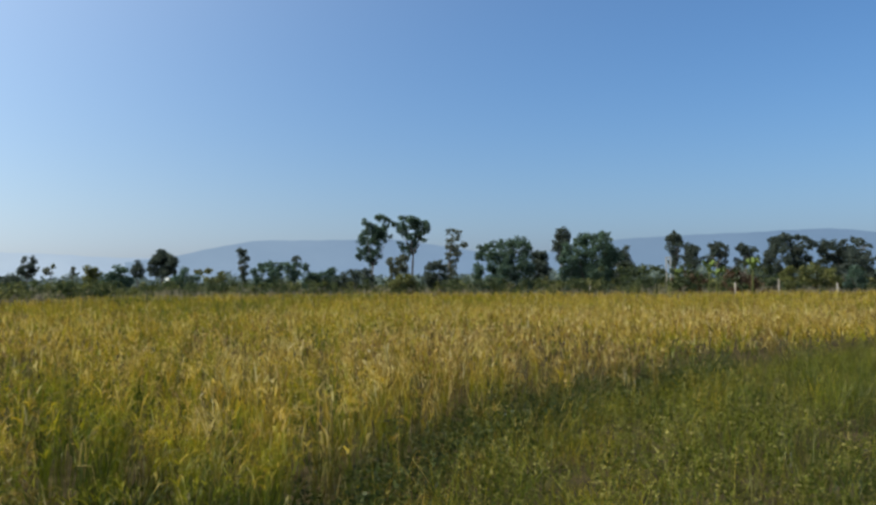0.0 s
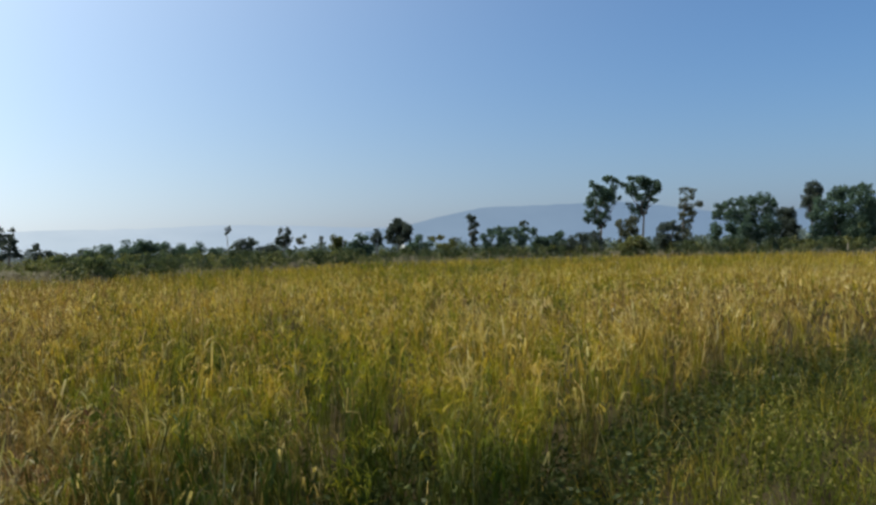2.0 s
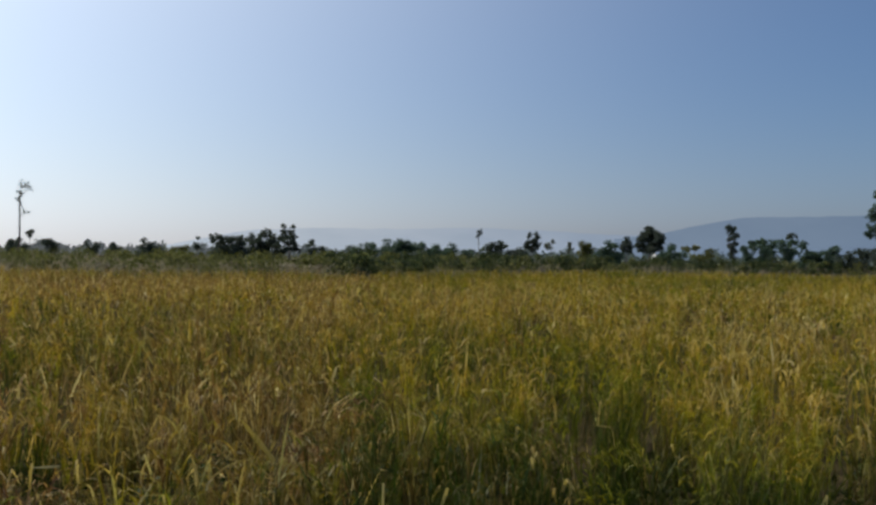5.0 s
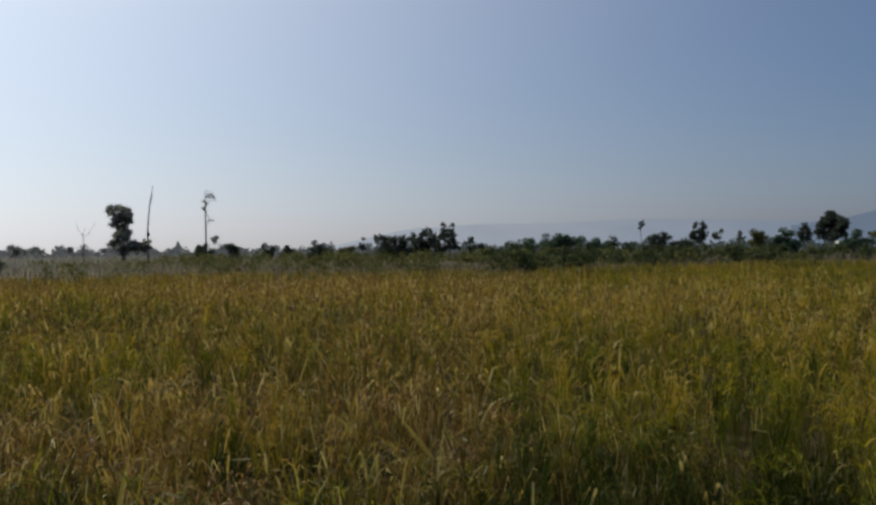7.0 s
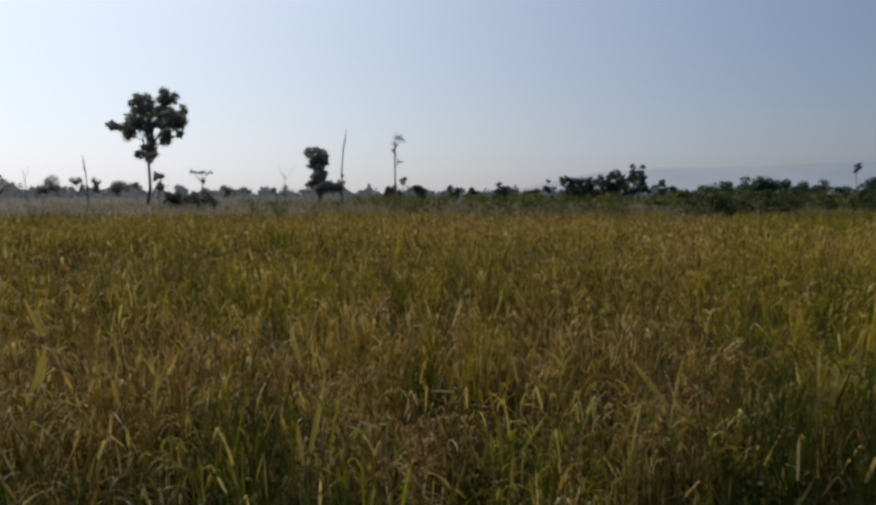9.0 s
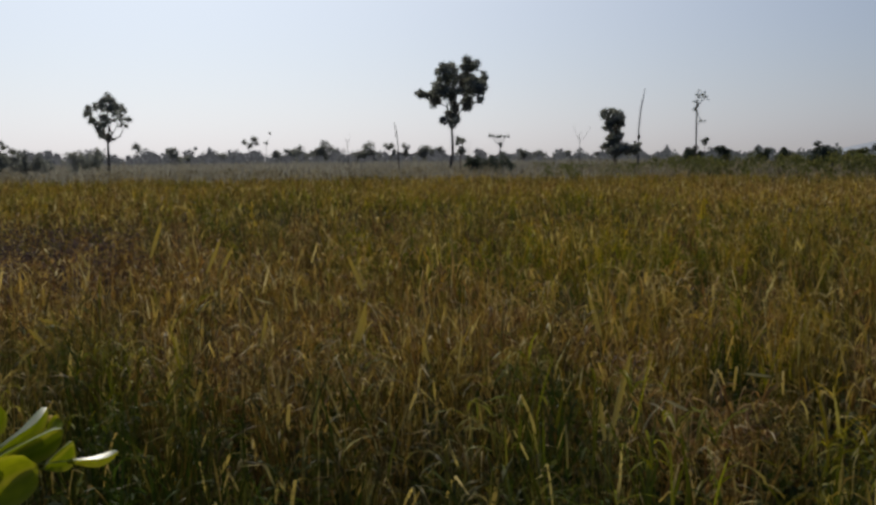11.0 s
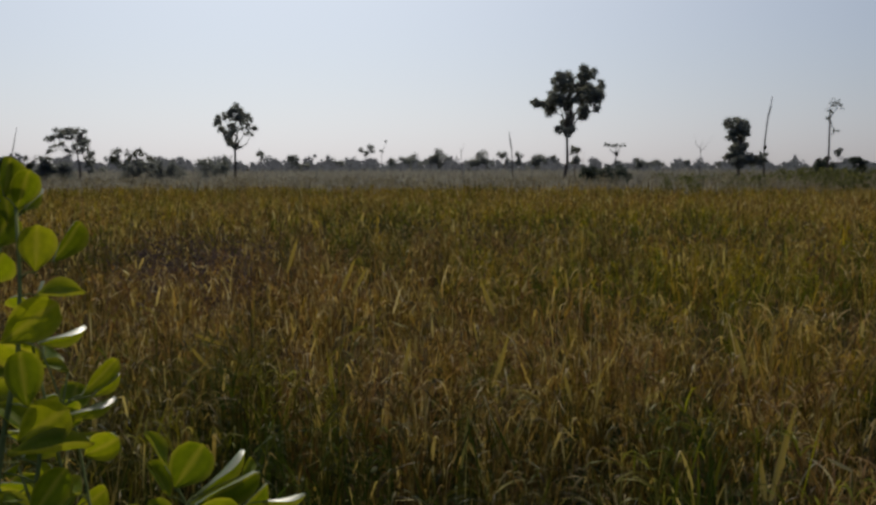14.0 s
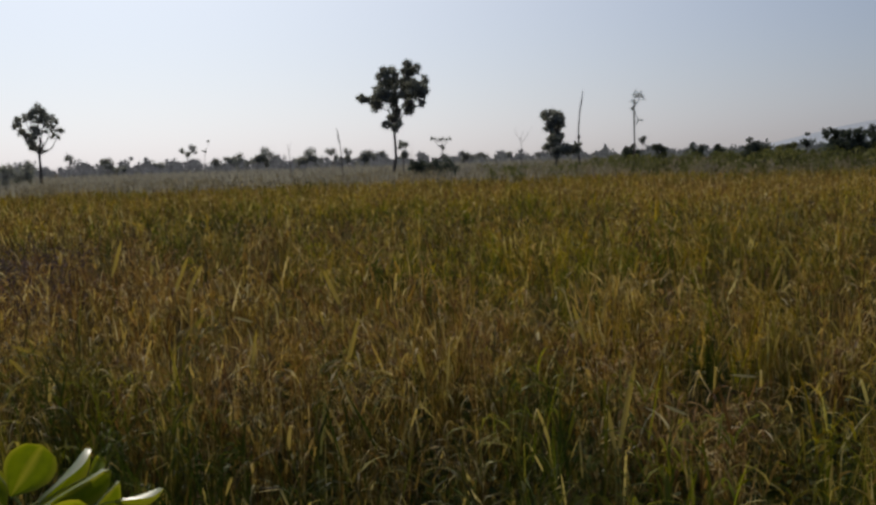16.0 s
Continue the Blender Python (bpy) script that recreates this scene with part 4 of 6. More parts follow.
tree("tree", "slender leafy tree with a ragged green crown", "tree", 112, 3.29,
     [(3.76, 4.35, 0.29), (3.48, 4.02, 0.36), (3.89, 3.45, 0.44), (3.56, 3.00, 0.49), (3.19, 3.74, 0.49), (3.07, 3.21, 0.44), (4.17, 2.92, 0.36), (2.66, 4.64, 0.44), (2.25, 4.43, 0.36), (2.41, 4.02, 0.44), (2.66, 3.53, 0.49), (2.34, 3.12, 0.36), (2.01, 3.37, 0.20), (2.79, 2.63, 0.44), (3.77, 2.31, 0.49), (4.26, 2.11, 0.36), (4.13, 1.78, 0.29), (3.57, 1.74, 0.49), (3.12, 1.98, 0.57), (3.24, 1.41, 0.36)], LEAF_GREEN, trunk=0.16, fork=1.16, seed=3)
tree("tree", "slender tree with a forked heart-shaped green crown", "tree", 112, 0.30,
     [(1.60, 4.18, 0.29), (1.27, 3.94, 0.44), (0.94, 4.39, 0.44), (1.02, 3.61, 0.44), (0.70, 3.40, 0.36), (0.32, 4.55, 0.44), (-0.09, 4.38, 0.44), (-0.46, 4.30, 0.44), (-0.74, 3.89, 0.36), (-0.41, 3.73, 0.44), (-0.04, 3.60, 0.44), (0.28, 4.02, 0.44), (0.41, 3.07, 0.44), (0.08, 3.20, 0.44), (-0.24, 3.11, 0.29), (-0.53, 2.99, 0.20), (1.19, 2.67, 0.36), (0.83, 2.46, 0.44), (0.37, 2.54, 0.44), (0.38, 2.13, 0.29)], LEAF_GREEN, trunk=0.16, fork=1.89, seed=4)
tree("tree", "thin grey tree with sparse foliage", "tree", 105, -2.49,
     [(-2.31, 3.59, 0.24), (-2.68, 3.63, 0.29), (-3.05, 3.63, 0.24), (-2.51, 3.10, 0.36), (-2.93, 3.18, 0.29), (-3.41, 2.68, 0.29), (-2.22, 2.61, 0.29), (-2.67, 2.48, 0.40), (-3.00, 2.07, 0.40), (-2.34, 1.79, 0.40), (-2.79, 1.46, 0.40), (-2.50, 0.97, 0.47), (-1.84, 1.05, 0.29), (-2.00, 0.40, 0.47), (-2.66, 0.39, 0.52)], LEAF_GREY, trunk=0.1, fork=2.61, dense=0.70, seed=5)
tree("shrub", "broad green leafy shrub at the field's edge", "shrub", 88, -6.49,
     [(-4.88, 2.35, 0.35), (-5.29, 2.55, 0.35), (-5.74, 2.58, 0.35), (-6.19, 2.58, 0.35), (-6.64, 2.61, 0.35), (-7.09, 2.69, 0.35), (-7.54, 2.93, 0.35), (-7.37, 2.53, 0.41), (-7.90, 2.52, 0.35), (-8.35, 2.51, 0.23), (-4.76, 1.77, 0.46), (-5.49, 1.81, 0.52), (-6.31, 1.80, 0.59), (-7.12, 1.75, 0.59), (-7.93, 1.74, 0.52), (-4.67, 0.96, 0.52), (-5.57, 0.95, 0.65), (-6.58, 0.86, 0.65), (-7.52, 0.85, 0.65), (-8.25, 0.85, 0.46)], LEAF_GREEN, stems=3, trunk=0.07, seed=6)
tree("shrub", "dark shrub beside a broader green one", "shrub", 92, -8.91,
     [(-8.81, 1.90, 0.35), (-9.14, 1.89, 0.35), (-8.73, 1.41, 0.46), (-9.21, 1.41, 0.41), (-9.04, 0.84, 0.46), (-8.56, 0.68, 0.46)], LEAF_DARK, stems=2, trunk=0.06, seed=7)
tree("shrub", "large rounded green shrub", "shrub", 86, -12.64,
     [(-11.61, 2.80, 0.35), (-12.01, 3.03, 0.35), (-12.44, 2.90, 0.41), (-12.84, 2.94, 0.41), (-13.28, 3.29, 0.41), (-13.59, 3.04, 0.41), (-13.86, 2.72, 0.35), (-13.15, 2.61, 0.46), (-12.36, 2.38, 0.52), (-13.73, 2.16, 0.46), (-11.20, 2.28, 0.52), (-14.12, 1.79, 0.46), (-11.79, 1.70, 0.65), (-12.74, 1.61, 0.71), (-13.72, 1.36, 0.65), (-10.87, 1.47, 0.52), (-14.50, 1.59, 0.35), (-12.33, 0.73, 0.71), (-13.51, 0.60, 0.65), (-11.22, 0.70, 0.59)], LEAF_GREEN, stems=3, trunk=0.08, seed=8)
tree("tree", "dark round-headed tree behind a green shrub", "tree", 100, -10.46,
     [(-10.58, 3.37, 0.51), (-10.82, 3.17, 0.51), (-10.26, 3.05, 0.51), (-10.65, 2.68, 0.56), (-10.17, 2.41, 0.44), (-10.72, 2.12, 0.51), (-10.36, 1.68, 0.51)], LEAF_DARK, trunk=0.12, fork=1.31, seed=9)
tree("shrub", "dark shrub beside a large green one", "shrub", 95, -14.96,
     [(-14.68, 2.02, 0.35), (-15.07, 1.98, 0.35), (-14.87, 1.50, 0.46), (-15.29, 1.18, 0.41), (-14.70, 0.87, 0.46), (-15.43, 0.62, 0.35)], LEAF_DARK, stems=2, trunk=0.06, seed=10)
tree("shrub", "dark thin-leaved shrub at the field's edge", "shrub", 88, -1.4,
     [(-1.1, 0.96, 0.57), (-1.6, 1.36, 0.27), (-1.7, 0.68, 0.49), (-1.1, 0.27, 0.55)], LEAF_DARK, stems=2, trunk=0.05, seed=11)
tree("tree", "columnar tree wrapped in dark climbers", "tree", 95, -18.39,
     [(-18.33, 3.14, 0.32), (-18.52, 2.94, 0.39), (-18.25, 2.75, 0.44), (-18.63, 2.63, 0.39), (-18.36, 2.28, 0.44), (-18.70, 2.35, 0.32), (-18.46, 1.84, 0.39), (-18.61, 1.49, 0.39), (-18.34, 1.18, 0.39)], LEAF_DARK, trunk=0.14, fork=0.90, seed=12)
tree("shrub", "dark green shrub past the field", "shrub", 100, -19.43,
     [(-19.43, 2.33, 0.29), (-19.20, 2.14, 0.29), (-19.69, 2.13, 0.29), (-19.42, 1.75, 0.46), (-19.08, 1.36, 0.46), (-19.82, 1.35, 0.46)], LEAF_DARK, stems=2, trunk=0.06, seed=13)
tree("tree", "low flat-topped tree in a thicket", "tree", 105, -21.14,
     [(-20.89, 2.38, 0.26), (-21.26, 2.41, 0.32), (-21.58, 2.37, 0.26), (-21.83, 2.17, 0.26), (-21.18, 2.03, 0.39), (-20.92, 1.88, 0.32), (-21.46, 1.71, 0.44), (-20.76, 1.34, 0.51), (-21.42, 1.17, 0.51)], LEAF_DARK, trunk=0.1, fork=0.99, seed=14)
tree("tree", "low flat-topped tree in a thicket", "tree", 105, -23.00,
     [(-22.58, 2.15, 0.26), (-22.87, 2.18, 0.32), (-23.19, 2.06, 0.26), (-23.64, 1.94, 0.26), (-23.40, 1.98, 0.26), (-22.90, 1.80, 0.32), (-23.14, 1.49, 0.51), (-22.71, 1.31, 0.51), (-23.56, 1.41, 0.39)], LEAF_DARK, trunk=0.1, fork=1.08, seed=15)
tree("shrub", "large dark green thicket bush", "shrub", 92, -25.65,
     [(-24.84, 2.48, 0.41), (-25.22, 2.58, 0.41), (-25.70, 2.57, 0.41), (-26.38, 2.85, 0.23), (-26.75, 2.62, 0.23), (-27.08, 2.42, 0.29), (-26.71, 2.17, 0.41), (-26.03, 2.11, 0.46), (-25.21, 2.02, 0.52), (-24.68, 1.66, 0.46), (-25.68, 1.49, 0.59), (-26.56, 1.51, 0.52), (-26.01, 0.96, 0.52), (-24.19, 1.29, 0.41)], LEAF_DARK, stems=3, trunk=0.08, seed=16)
tree("shrub", "large dark green thicket bush", "shrub", 96, -28.79,
     [(-27.70, 2.15, 0.35), (-28.06, 2.25, 0.35), (-28.38, 2.06, 0.35), (-29.03, 2.18, 0.35), (-29.51, 2.03, 0.41), (-29.98, 1.73, 0.41), (-28.67, 1.68, 0.52), (-27.88, 1.59, 0.52), (-29.31, 1.42, 0.59), (-30.13, 1.18, 0.46), (-28.36, 1.00, 0.59), (-30.51, 1.18, 0.41)], LEAF_DARK, stems=3, trunk=0.08, seed=17)
tree("tree", "small flat-topped tree above the thicket", "tree", 110, -30.04,
     [(-29.46, 2.64, 0.18), (-29.72, 2.52, 0.26), (-30.00, 2.37, 0.26), (-30.25, 2.22, 0.18), (-30.47, 2.07, 0.18)], LEAF_DARK, trunk=0.1, fork=1.83, seed=18)
tree("shrub", "leafless reddish brown shrub at the field's edge", "shrub", 84, -19.1,
     [(-18.4, -0.11, 0.46), (-19.4, 0.01, 0.60), (-20.1, -0.18, 0.46)], LEAF_BROWN, stems=3, trunk=0.03, dense=0.7, seed=19)
tree("shrub", "leafless reddish brown shrub at the field's edge", "shrub", 84, -22.8,
     [(-22.3, -0.01, 0.66), (-23.2, -0.14, 0.60), (-22.7, 0.37, 0.46), (-23.7, -0.27, 0.41)], LEAF_BROWN, stems=3, trunk=0.03, dense=0.7, seed=20)
tree("shrub", "pale green shrub by the field", "shrub", 90, -26.4,
     [(-25.8, 0.22, 0.55), (-26.7, 0.21, 0.55), (-27.3, 0.45, 0.55), (-28.2, 0.2, 0.49)], LEAF_OLIVE, stems=3, trunk=0.03, dense=0.7, seed=21)
tree("shrub", "dark shrub standing alone by the field", "shrub", 88, -29.7,
     [(-29.6, 0.24, 0.49), (-29.9, 0.0, 0.38)], LEAF_GREEN, stems=2, trunk=0.04, seed=22)
tree("tree", "round dark shade tree past the hedge row", "tree", 135, 17.99,
     [(18.01, 1.97, 0.44), (18.40, 1.70, 0.44), (17.64, 1.78, 0.51), (17.31, 1.58, 0.44), (18.73, 1.39, 0.39), (18.15, 1.31, 0.70), (17.41, 1.08, 0.51), (17.05, 1.39, 0.26), (18.51, 0.85, 0.44), (17.78, 0.81, 0.56)], LEAF_DARK, trunk=0.2, dense=1.3, fork=0.50, seed=23)
tree("tree", "small dark pointed tree beside a round one", "tree", 118, 19.53,
     [(19.58, 1.50, 0.18), (19.64, 1.23, 0.26), (19.46, 1.04, 0.32), (19.68, 0.77, 0.39), (19.43, 0.62, 0.39)], LEAF_DARK, trunk=0.08, fork=0.43, seed=24)
tree("shrub", "green shrub with dark hollows", "shrub", 88, 20.7,
     [(20.7, 0.65, 0.55), (21.3, 0.15, 0.60), (20.3, -0.11, 0.60), (20.9, -0.24, 0.60)], LEAF_GREEN, stems=3, trunk=0.05, seed=25)
tree("tree", "small forked tree with two leafy heads", "tree", 112, 26.22,
     [(26.49, 1.58, 0.26), (25.91, 1.58, 0.32), (26.62, 1.04, 0.26), (26.23, 1.11, 0.39), (25.84, 1.00, 0.26), (26.23, 0.67, 0.44), (26.64, 0.71, 0.26)], LEAF_DARK, trunk=0.09, fork=0.49, seed=26)
tree("tree", "small thin tree with sparse grey leaves", "tree", 120, 24.9,
     [(24.8, 1.15, 0.19), (25.1, 0.78, 0.30)], LEAF_GREY, trunk=0.06, seed=27)
tree("tree", "small thin tree with sparse grey leaves", "tree", 120, 23.6,
     [(23.6, 0.93, 0.23), (23.6, 0.55, 0.19)], LEAF_GREY, trunk=0.06, seed=28)
tree("shrub", "grey green bush in the dry grass", "shrub", 105, 22.4,
     [(22.6, 0.78, 0.38), (22.1, 0.65, 0.33), (22.4, 0.28, 0.38)], LEAF_OLIVE, stems=2, trunk=0.04, seed=29)
tree("shrub", "green bush at the field's edge", "shrub", 98, 16.3,
     [(16.5, 0.5, 0.55), (15.9, 0.24, 0.38), (17.0, 0.12, 0.44), (16.2, -0.15, 0.49)], LEAF_GREEN, stems=2, trunk=0.05, seed=30)
tree("shrub", "grey green bush in the dry grass", "shrub", 110, 14.9,
     [(15.5, 0.76, 0.25), (14.9, 0.83, 0.25), (14.0, 0.3, 0.38), (14.8, 0.1, 0.41)], LEAF_OLIVE, stems=2, trunk=0.04, seed=31)
tree("shrub", "dark bush low over the field's edge", "shrub", 90, 27.5,
     [(27.6, -0.06, 0.60), (27.3, 0.24, 0.46), (27.0, -0.18, 0.41)], LEAF_DARK, stems=2, trunk=0.05, seed=32)
tree("tree", "columnar tree wrapped in dark climbers", "tree", 105, 12.47,
     [(12.67, 2.11, 0.32), (12.40, 2.19, 0.26), (12.40, 1.83, 0.32), (12.59, 1.51, 0.32), (12.44, 1.12, 0.32), (12.47, 0.72, 0.32), (12.43, 0.36, 0.39)], LEAF_DARK, trunk=0.12, fork=0.24, seed=33)
tree("shrub", "long mounded green shrub", "shrub", 90, 9.75,
     [(11.20, 1.08, 0.29), (10.58, 1.28, 0.35), (9.95, 1.23, 0.35), (9.31, 1.07, 0.35), (8.76, 1.19, 0.29), (8.12, 1.07, 0.29), (11.47, 0.64, 0.41), (10.73, 0.63, 0.52), (9.87, 0.55, 0.52), (8.92, 0.55, 0.52), (7.96, 0.62, 0.41)], LEAF_GREEN, stems=4, trunk=0.05, seed=34)
tree("tree", "small flat-topped tree behind a green shrub", "tree", 120, 8.8,
     [(9.0, 1.61, 0.19), (8.8, 1.7, 0.22), (8.5, 1.68, 0.16)], LEAF_DARK, trunk=0.07, fork=1.3, seed=35)
tree("shrub", "green shrub in a hedge row", "shrub", 92, 6.8,
     [(7.4, 0.39, 0.46), (6.2, 0.39, 0.49), (6.7, 0.05, 0.49)], LEAF_GREEN, stems=2, trunk=0.05, seed=36)
tree("shrub", "dark shrub in a hedge row", "shrub", 92, 4.6,
     [(5.5, 0.25, 0.46), (4.6, 0.38, 0.52), (3.8, 0.51, 0.46), (3.6, -0.03, 0.46), (4.8, -0.09, 0.46)], LEAF_DARK, stems=3, trunk=0.05, seed=37)
tree("shrub", "grey bush under tall trees", "shrub", 120, 1.6,
     [(1.8, 1.32, 0.44), (1.2, 1.41, 0.49), (1.6, 0.84, 0.44)], LEAF_GREY, stems=2, trunk=0.05, seed=38)
tree("tree", "small palm-like tree with a dark tuft on a thin stem", "tree", 120, 30.2,
     [(30.1, 1.82, 0.22), (30.2, 1.5, 0.16)], LEAF_DARK, trunk=0.06, fork=1.5, seed=39)
tree("shrub", "low green bush in a hedge row", "shrub", 92, 38.5,
     [(39.0, 0.34, 0.46), (38.0, 0.36, 0.52), (38.5, -0.03, 0.49)], LEAF_GREEN, stems=2, trunk=0.04, seed=40)
tree("shrub", "low green bush in a hedge row", "shrub", 92, 36.2,
     [(36.9, 0.38, 0.55), (35.9, 0.62, 0.55), (35.1, 0.3, 0.49), (36.2, -0.02, 0.55)], LEAF_GREEN, stems=3, trunk=0.04, seed=41)
tree("shrub", "low green bush in a hedge row", "shrub", 92, 33.6,
     [(34.2, 0.38, 0.46), (33.2, 0.33, 0.49), (33.6, 0.02, 0.49)], LEAF_GREEN, stems=2, trunk=0.04, seed=42)
tree("shrub", "low green bush in a hedge row", "shrub", 90, 31.7,
     [(32.0, 0.22, 0.57), (31.0, -0.04, 0.49), (32.6, -0.07, 0.46)], LEAF_GREEN, stems=2, trunk=0.04, seed=43)
tree("shrub", "low dark bush in a hedge row", "shrub", 90, 28.8,
     [(29.4, 0.51, 0.55), (28.4, 0.41, 0.55), (28.8, -0.07, 0.55)], LEAF_DARK, stems=2, trunk=0.04, seed=44)
tree("shrub", "low dark bush in a hedge row", "shrub", 88, 27.2,
     [(27.2, -0.11, 0.55), (26.5, -0.37, 0.38)], LEAF_DARK, stems=2, trunk=0.04, seed=45)
tree("shrub", "dense dark round bush by the field", "shrub", 66, 48.02,
     [(49.01, 1.08, 0.29), (49.19, 0.76, 0.23), (48.43, 0.77, 0.41), (47.98, 0.86, 0.35), (47.36, 0.72, 0.35), (48.77, 0.29, 0.41), (48.19, 0.18, 0.59), (47.43, 0.20, 0.52), (48.34, -0.33, 0.52), (47.61, -0.40, 0.52), (47.17, 1.04, 0.17)], LEAF_DARK, stems=3, trunk=0.06, dense=1.2, leaf=0.16, seed=46)
tree("shrub", "grey green bushes behind a dark one", "shrub", 76, 45.72,
     [(46.60, 1.02, 0.29), (46.29, 0.82, 0.29), (45.75, 1.31, 0.29), (45.37, 1.40, 0.29), (45.05, 1.17, 0.29), (45.94, 0.83, 0.41), (45.35, 0.76, 0.41), (46.48, 0.42, 0.41), (45.70, 0.28, 0.46), (44.96, 0.45, 0.35)], LEAF_DARK, stems=3, trunk=0.05, seed=47)
tree("tree", "ragged dark tree with two upright heads", "tree", 74, 43.95,
     [(44.27, 1.87, 0.26), (44.19, 1.59, 0.32), (44.26, 1.19, 0.44), (43.71, 1.48, 0.26), (43.60, 1.89, 0.18), (43.82, 1.08, 0.44), (44.53, 0.86, 0.39), (44.09, 0.59, 0.51), (43.54, 0.60, 0.39), (43.33, 0.28, 0.32), (44.52, 0.26, 0.44)], LEAF_DARK, stems=2, trunk=0.07, fork=0.51, seed=48)
tree("shrub", "small dark bush in dry grass", "shrub", 78, 42.1,
     [(42.3, 0.6, 0.33), (41.5, 0.29, 0.25), (42.0, 0.17, 0.33)], LEAF_DARK, stems=2, trunk=0.04, seed=49)
tree("shrub", "small dark bush far off", "shrub", 120, 61.5,
     [(61.5, 0.34, 0.50), (61.2, 0.07, 0.35)], LEAF_DARK, stems=2, trunk=0.05, seed=50)
tree("shrub", "small dark bush far off", "shrub", 130, 59.5,
     [(59.5, 0.34, 0.41), (59.3, 0.04, 0.32)], LEAF_DARK, stems=2, trunk=0.05, seed=51)
tree("shrub", "small dark bush far off", "shrub", 130, 57.1,
     [(57.3, 0.28, 0.27), (56.8, 0.13, 0.30), (57.0, 0.02, 0.30)], LEAF_DARK, stems=2, trunk=0.05, seed=52)
tree("shrub", "small dark bush far off", "shrub", 125, 55.6,
     [(55.6, 0.34, 0.27), (55.6, 0.02, 0.44)], LEAF_DARK, stems=2, trunk=0.05, seed=53)
tree("shrub", "dark round bush in the dry grass", "shrub", 84, 53.4,
     [(53.5, 0.2, 0.56), (53.5, -0.26, 0.62), (52.9, -0.04, 0.35)], LEAF_DARK, stems=3, trunk=0.05, seed=54)
tree("shrub", "small dark bush far off", "shrub", 110, 51.6,
     [(51.9, 0.05, 0.30), (51.1, 0.16, 0.32)], LEAF_OLIVE, stems=2, trunk=0.04, seed=55)
tree("tree", "small thin forked tree in dry grass", "tree", 95, 50.2,
     [(50.2, 0.88, 0.18), (50.3, 0.31, 0.27)], LEAF_DARK, trunk=0.05, seed=56)
tree("tree", "tall bare pole of a tree with a few wispy twigs", "tree", 78, 61.4,
     [(61.1, 4.12, 0.38), (60.8, 3.94, 0.30), (61.3, 3.72, 0.30), (61.0, 2.29, 0.27), (61.4, 3.18, 0.18)], LEAF_GREY, trunk=0.085, fork=3.2, dense=0.14, leaf=0.14, wood=DEADWOOD, seed=57)
tree("tree", "small leafy sapling beside a bare pole", "tree", 100, 60.7,
     [(60.7, 1.02, 0.28)], LEAF_DARK, trunk=0.04, seed=58)
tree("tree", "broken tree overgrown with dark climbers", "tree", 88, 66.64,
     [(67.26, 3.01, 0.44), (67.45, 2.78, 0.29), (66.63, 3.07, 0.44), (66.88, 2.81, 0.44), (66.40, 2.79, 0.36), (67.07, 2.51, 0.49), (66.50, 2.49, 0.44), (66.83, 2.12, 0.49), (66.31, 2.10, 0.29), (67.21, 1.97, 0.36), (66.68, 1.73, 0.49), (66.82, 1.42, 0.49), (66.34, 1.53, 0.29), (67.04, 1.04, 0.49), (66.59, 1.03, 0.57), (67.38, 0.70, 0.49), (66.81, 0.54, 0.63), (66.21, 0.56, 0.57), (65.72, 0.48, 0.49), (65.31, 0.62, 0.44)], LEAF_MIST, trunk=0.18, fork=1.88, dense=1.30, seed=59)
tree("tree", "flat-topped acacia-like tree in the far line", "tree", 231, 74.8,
     [(75.3, 1.6, 0.16), (75.0, 1.56, 0.15), (74.8, 1.57, 0.16), (74.5, 1.55, 0.15), (74.3, 1.6, 0.15), (75.6, 1.66, 0.14), (74.8, 0.99, 0.19), (74.8, 0.37, 0.27)], LEAF_HAZED, trunk=0.18, fork=0.9, dense=0.8, leaf=0.3, seed=60)
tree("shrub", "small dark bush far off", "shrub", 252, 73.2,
     [(73.2, 0.41, 0.33), (72.7, 0.09, 0.27)], LEAF_HAZED, stems=2, trunk=0.08, leaf=0.5, seed=61)
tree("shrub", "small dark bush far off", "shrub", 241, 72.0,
     [(72.0, 0.23, 0.41), (71.6, 0.07, 0.27)], LEAF_HAZED, stems=2, trunk=0.08, dense=0.8, leaf=0.5, seed=62)
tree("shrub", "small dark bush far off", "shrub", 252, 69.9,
     [(70.0, 0.24, 0.26), (70.7, 0.04, 0.33)], LEAF_HAZED, stems=2, trunk=0.08, dense=0.8, leaf=0.5, seed=63)
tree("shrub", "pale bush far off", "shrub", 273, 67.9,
     [(68.0, 0.31, 0.25)], LEAF_HAZED, stems=2, trunk=0.08, dense=0.8, leaf=0.5, seed=64)
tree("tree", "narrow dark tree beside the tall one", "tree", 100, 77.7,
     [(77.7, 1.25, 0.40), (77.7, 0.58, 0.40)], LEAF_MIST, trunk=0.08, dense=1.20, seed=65)
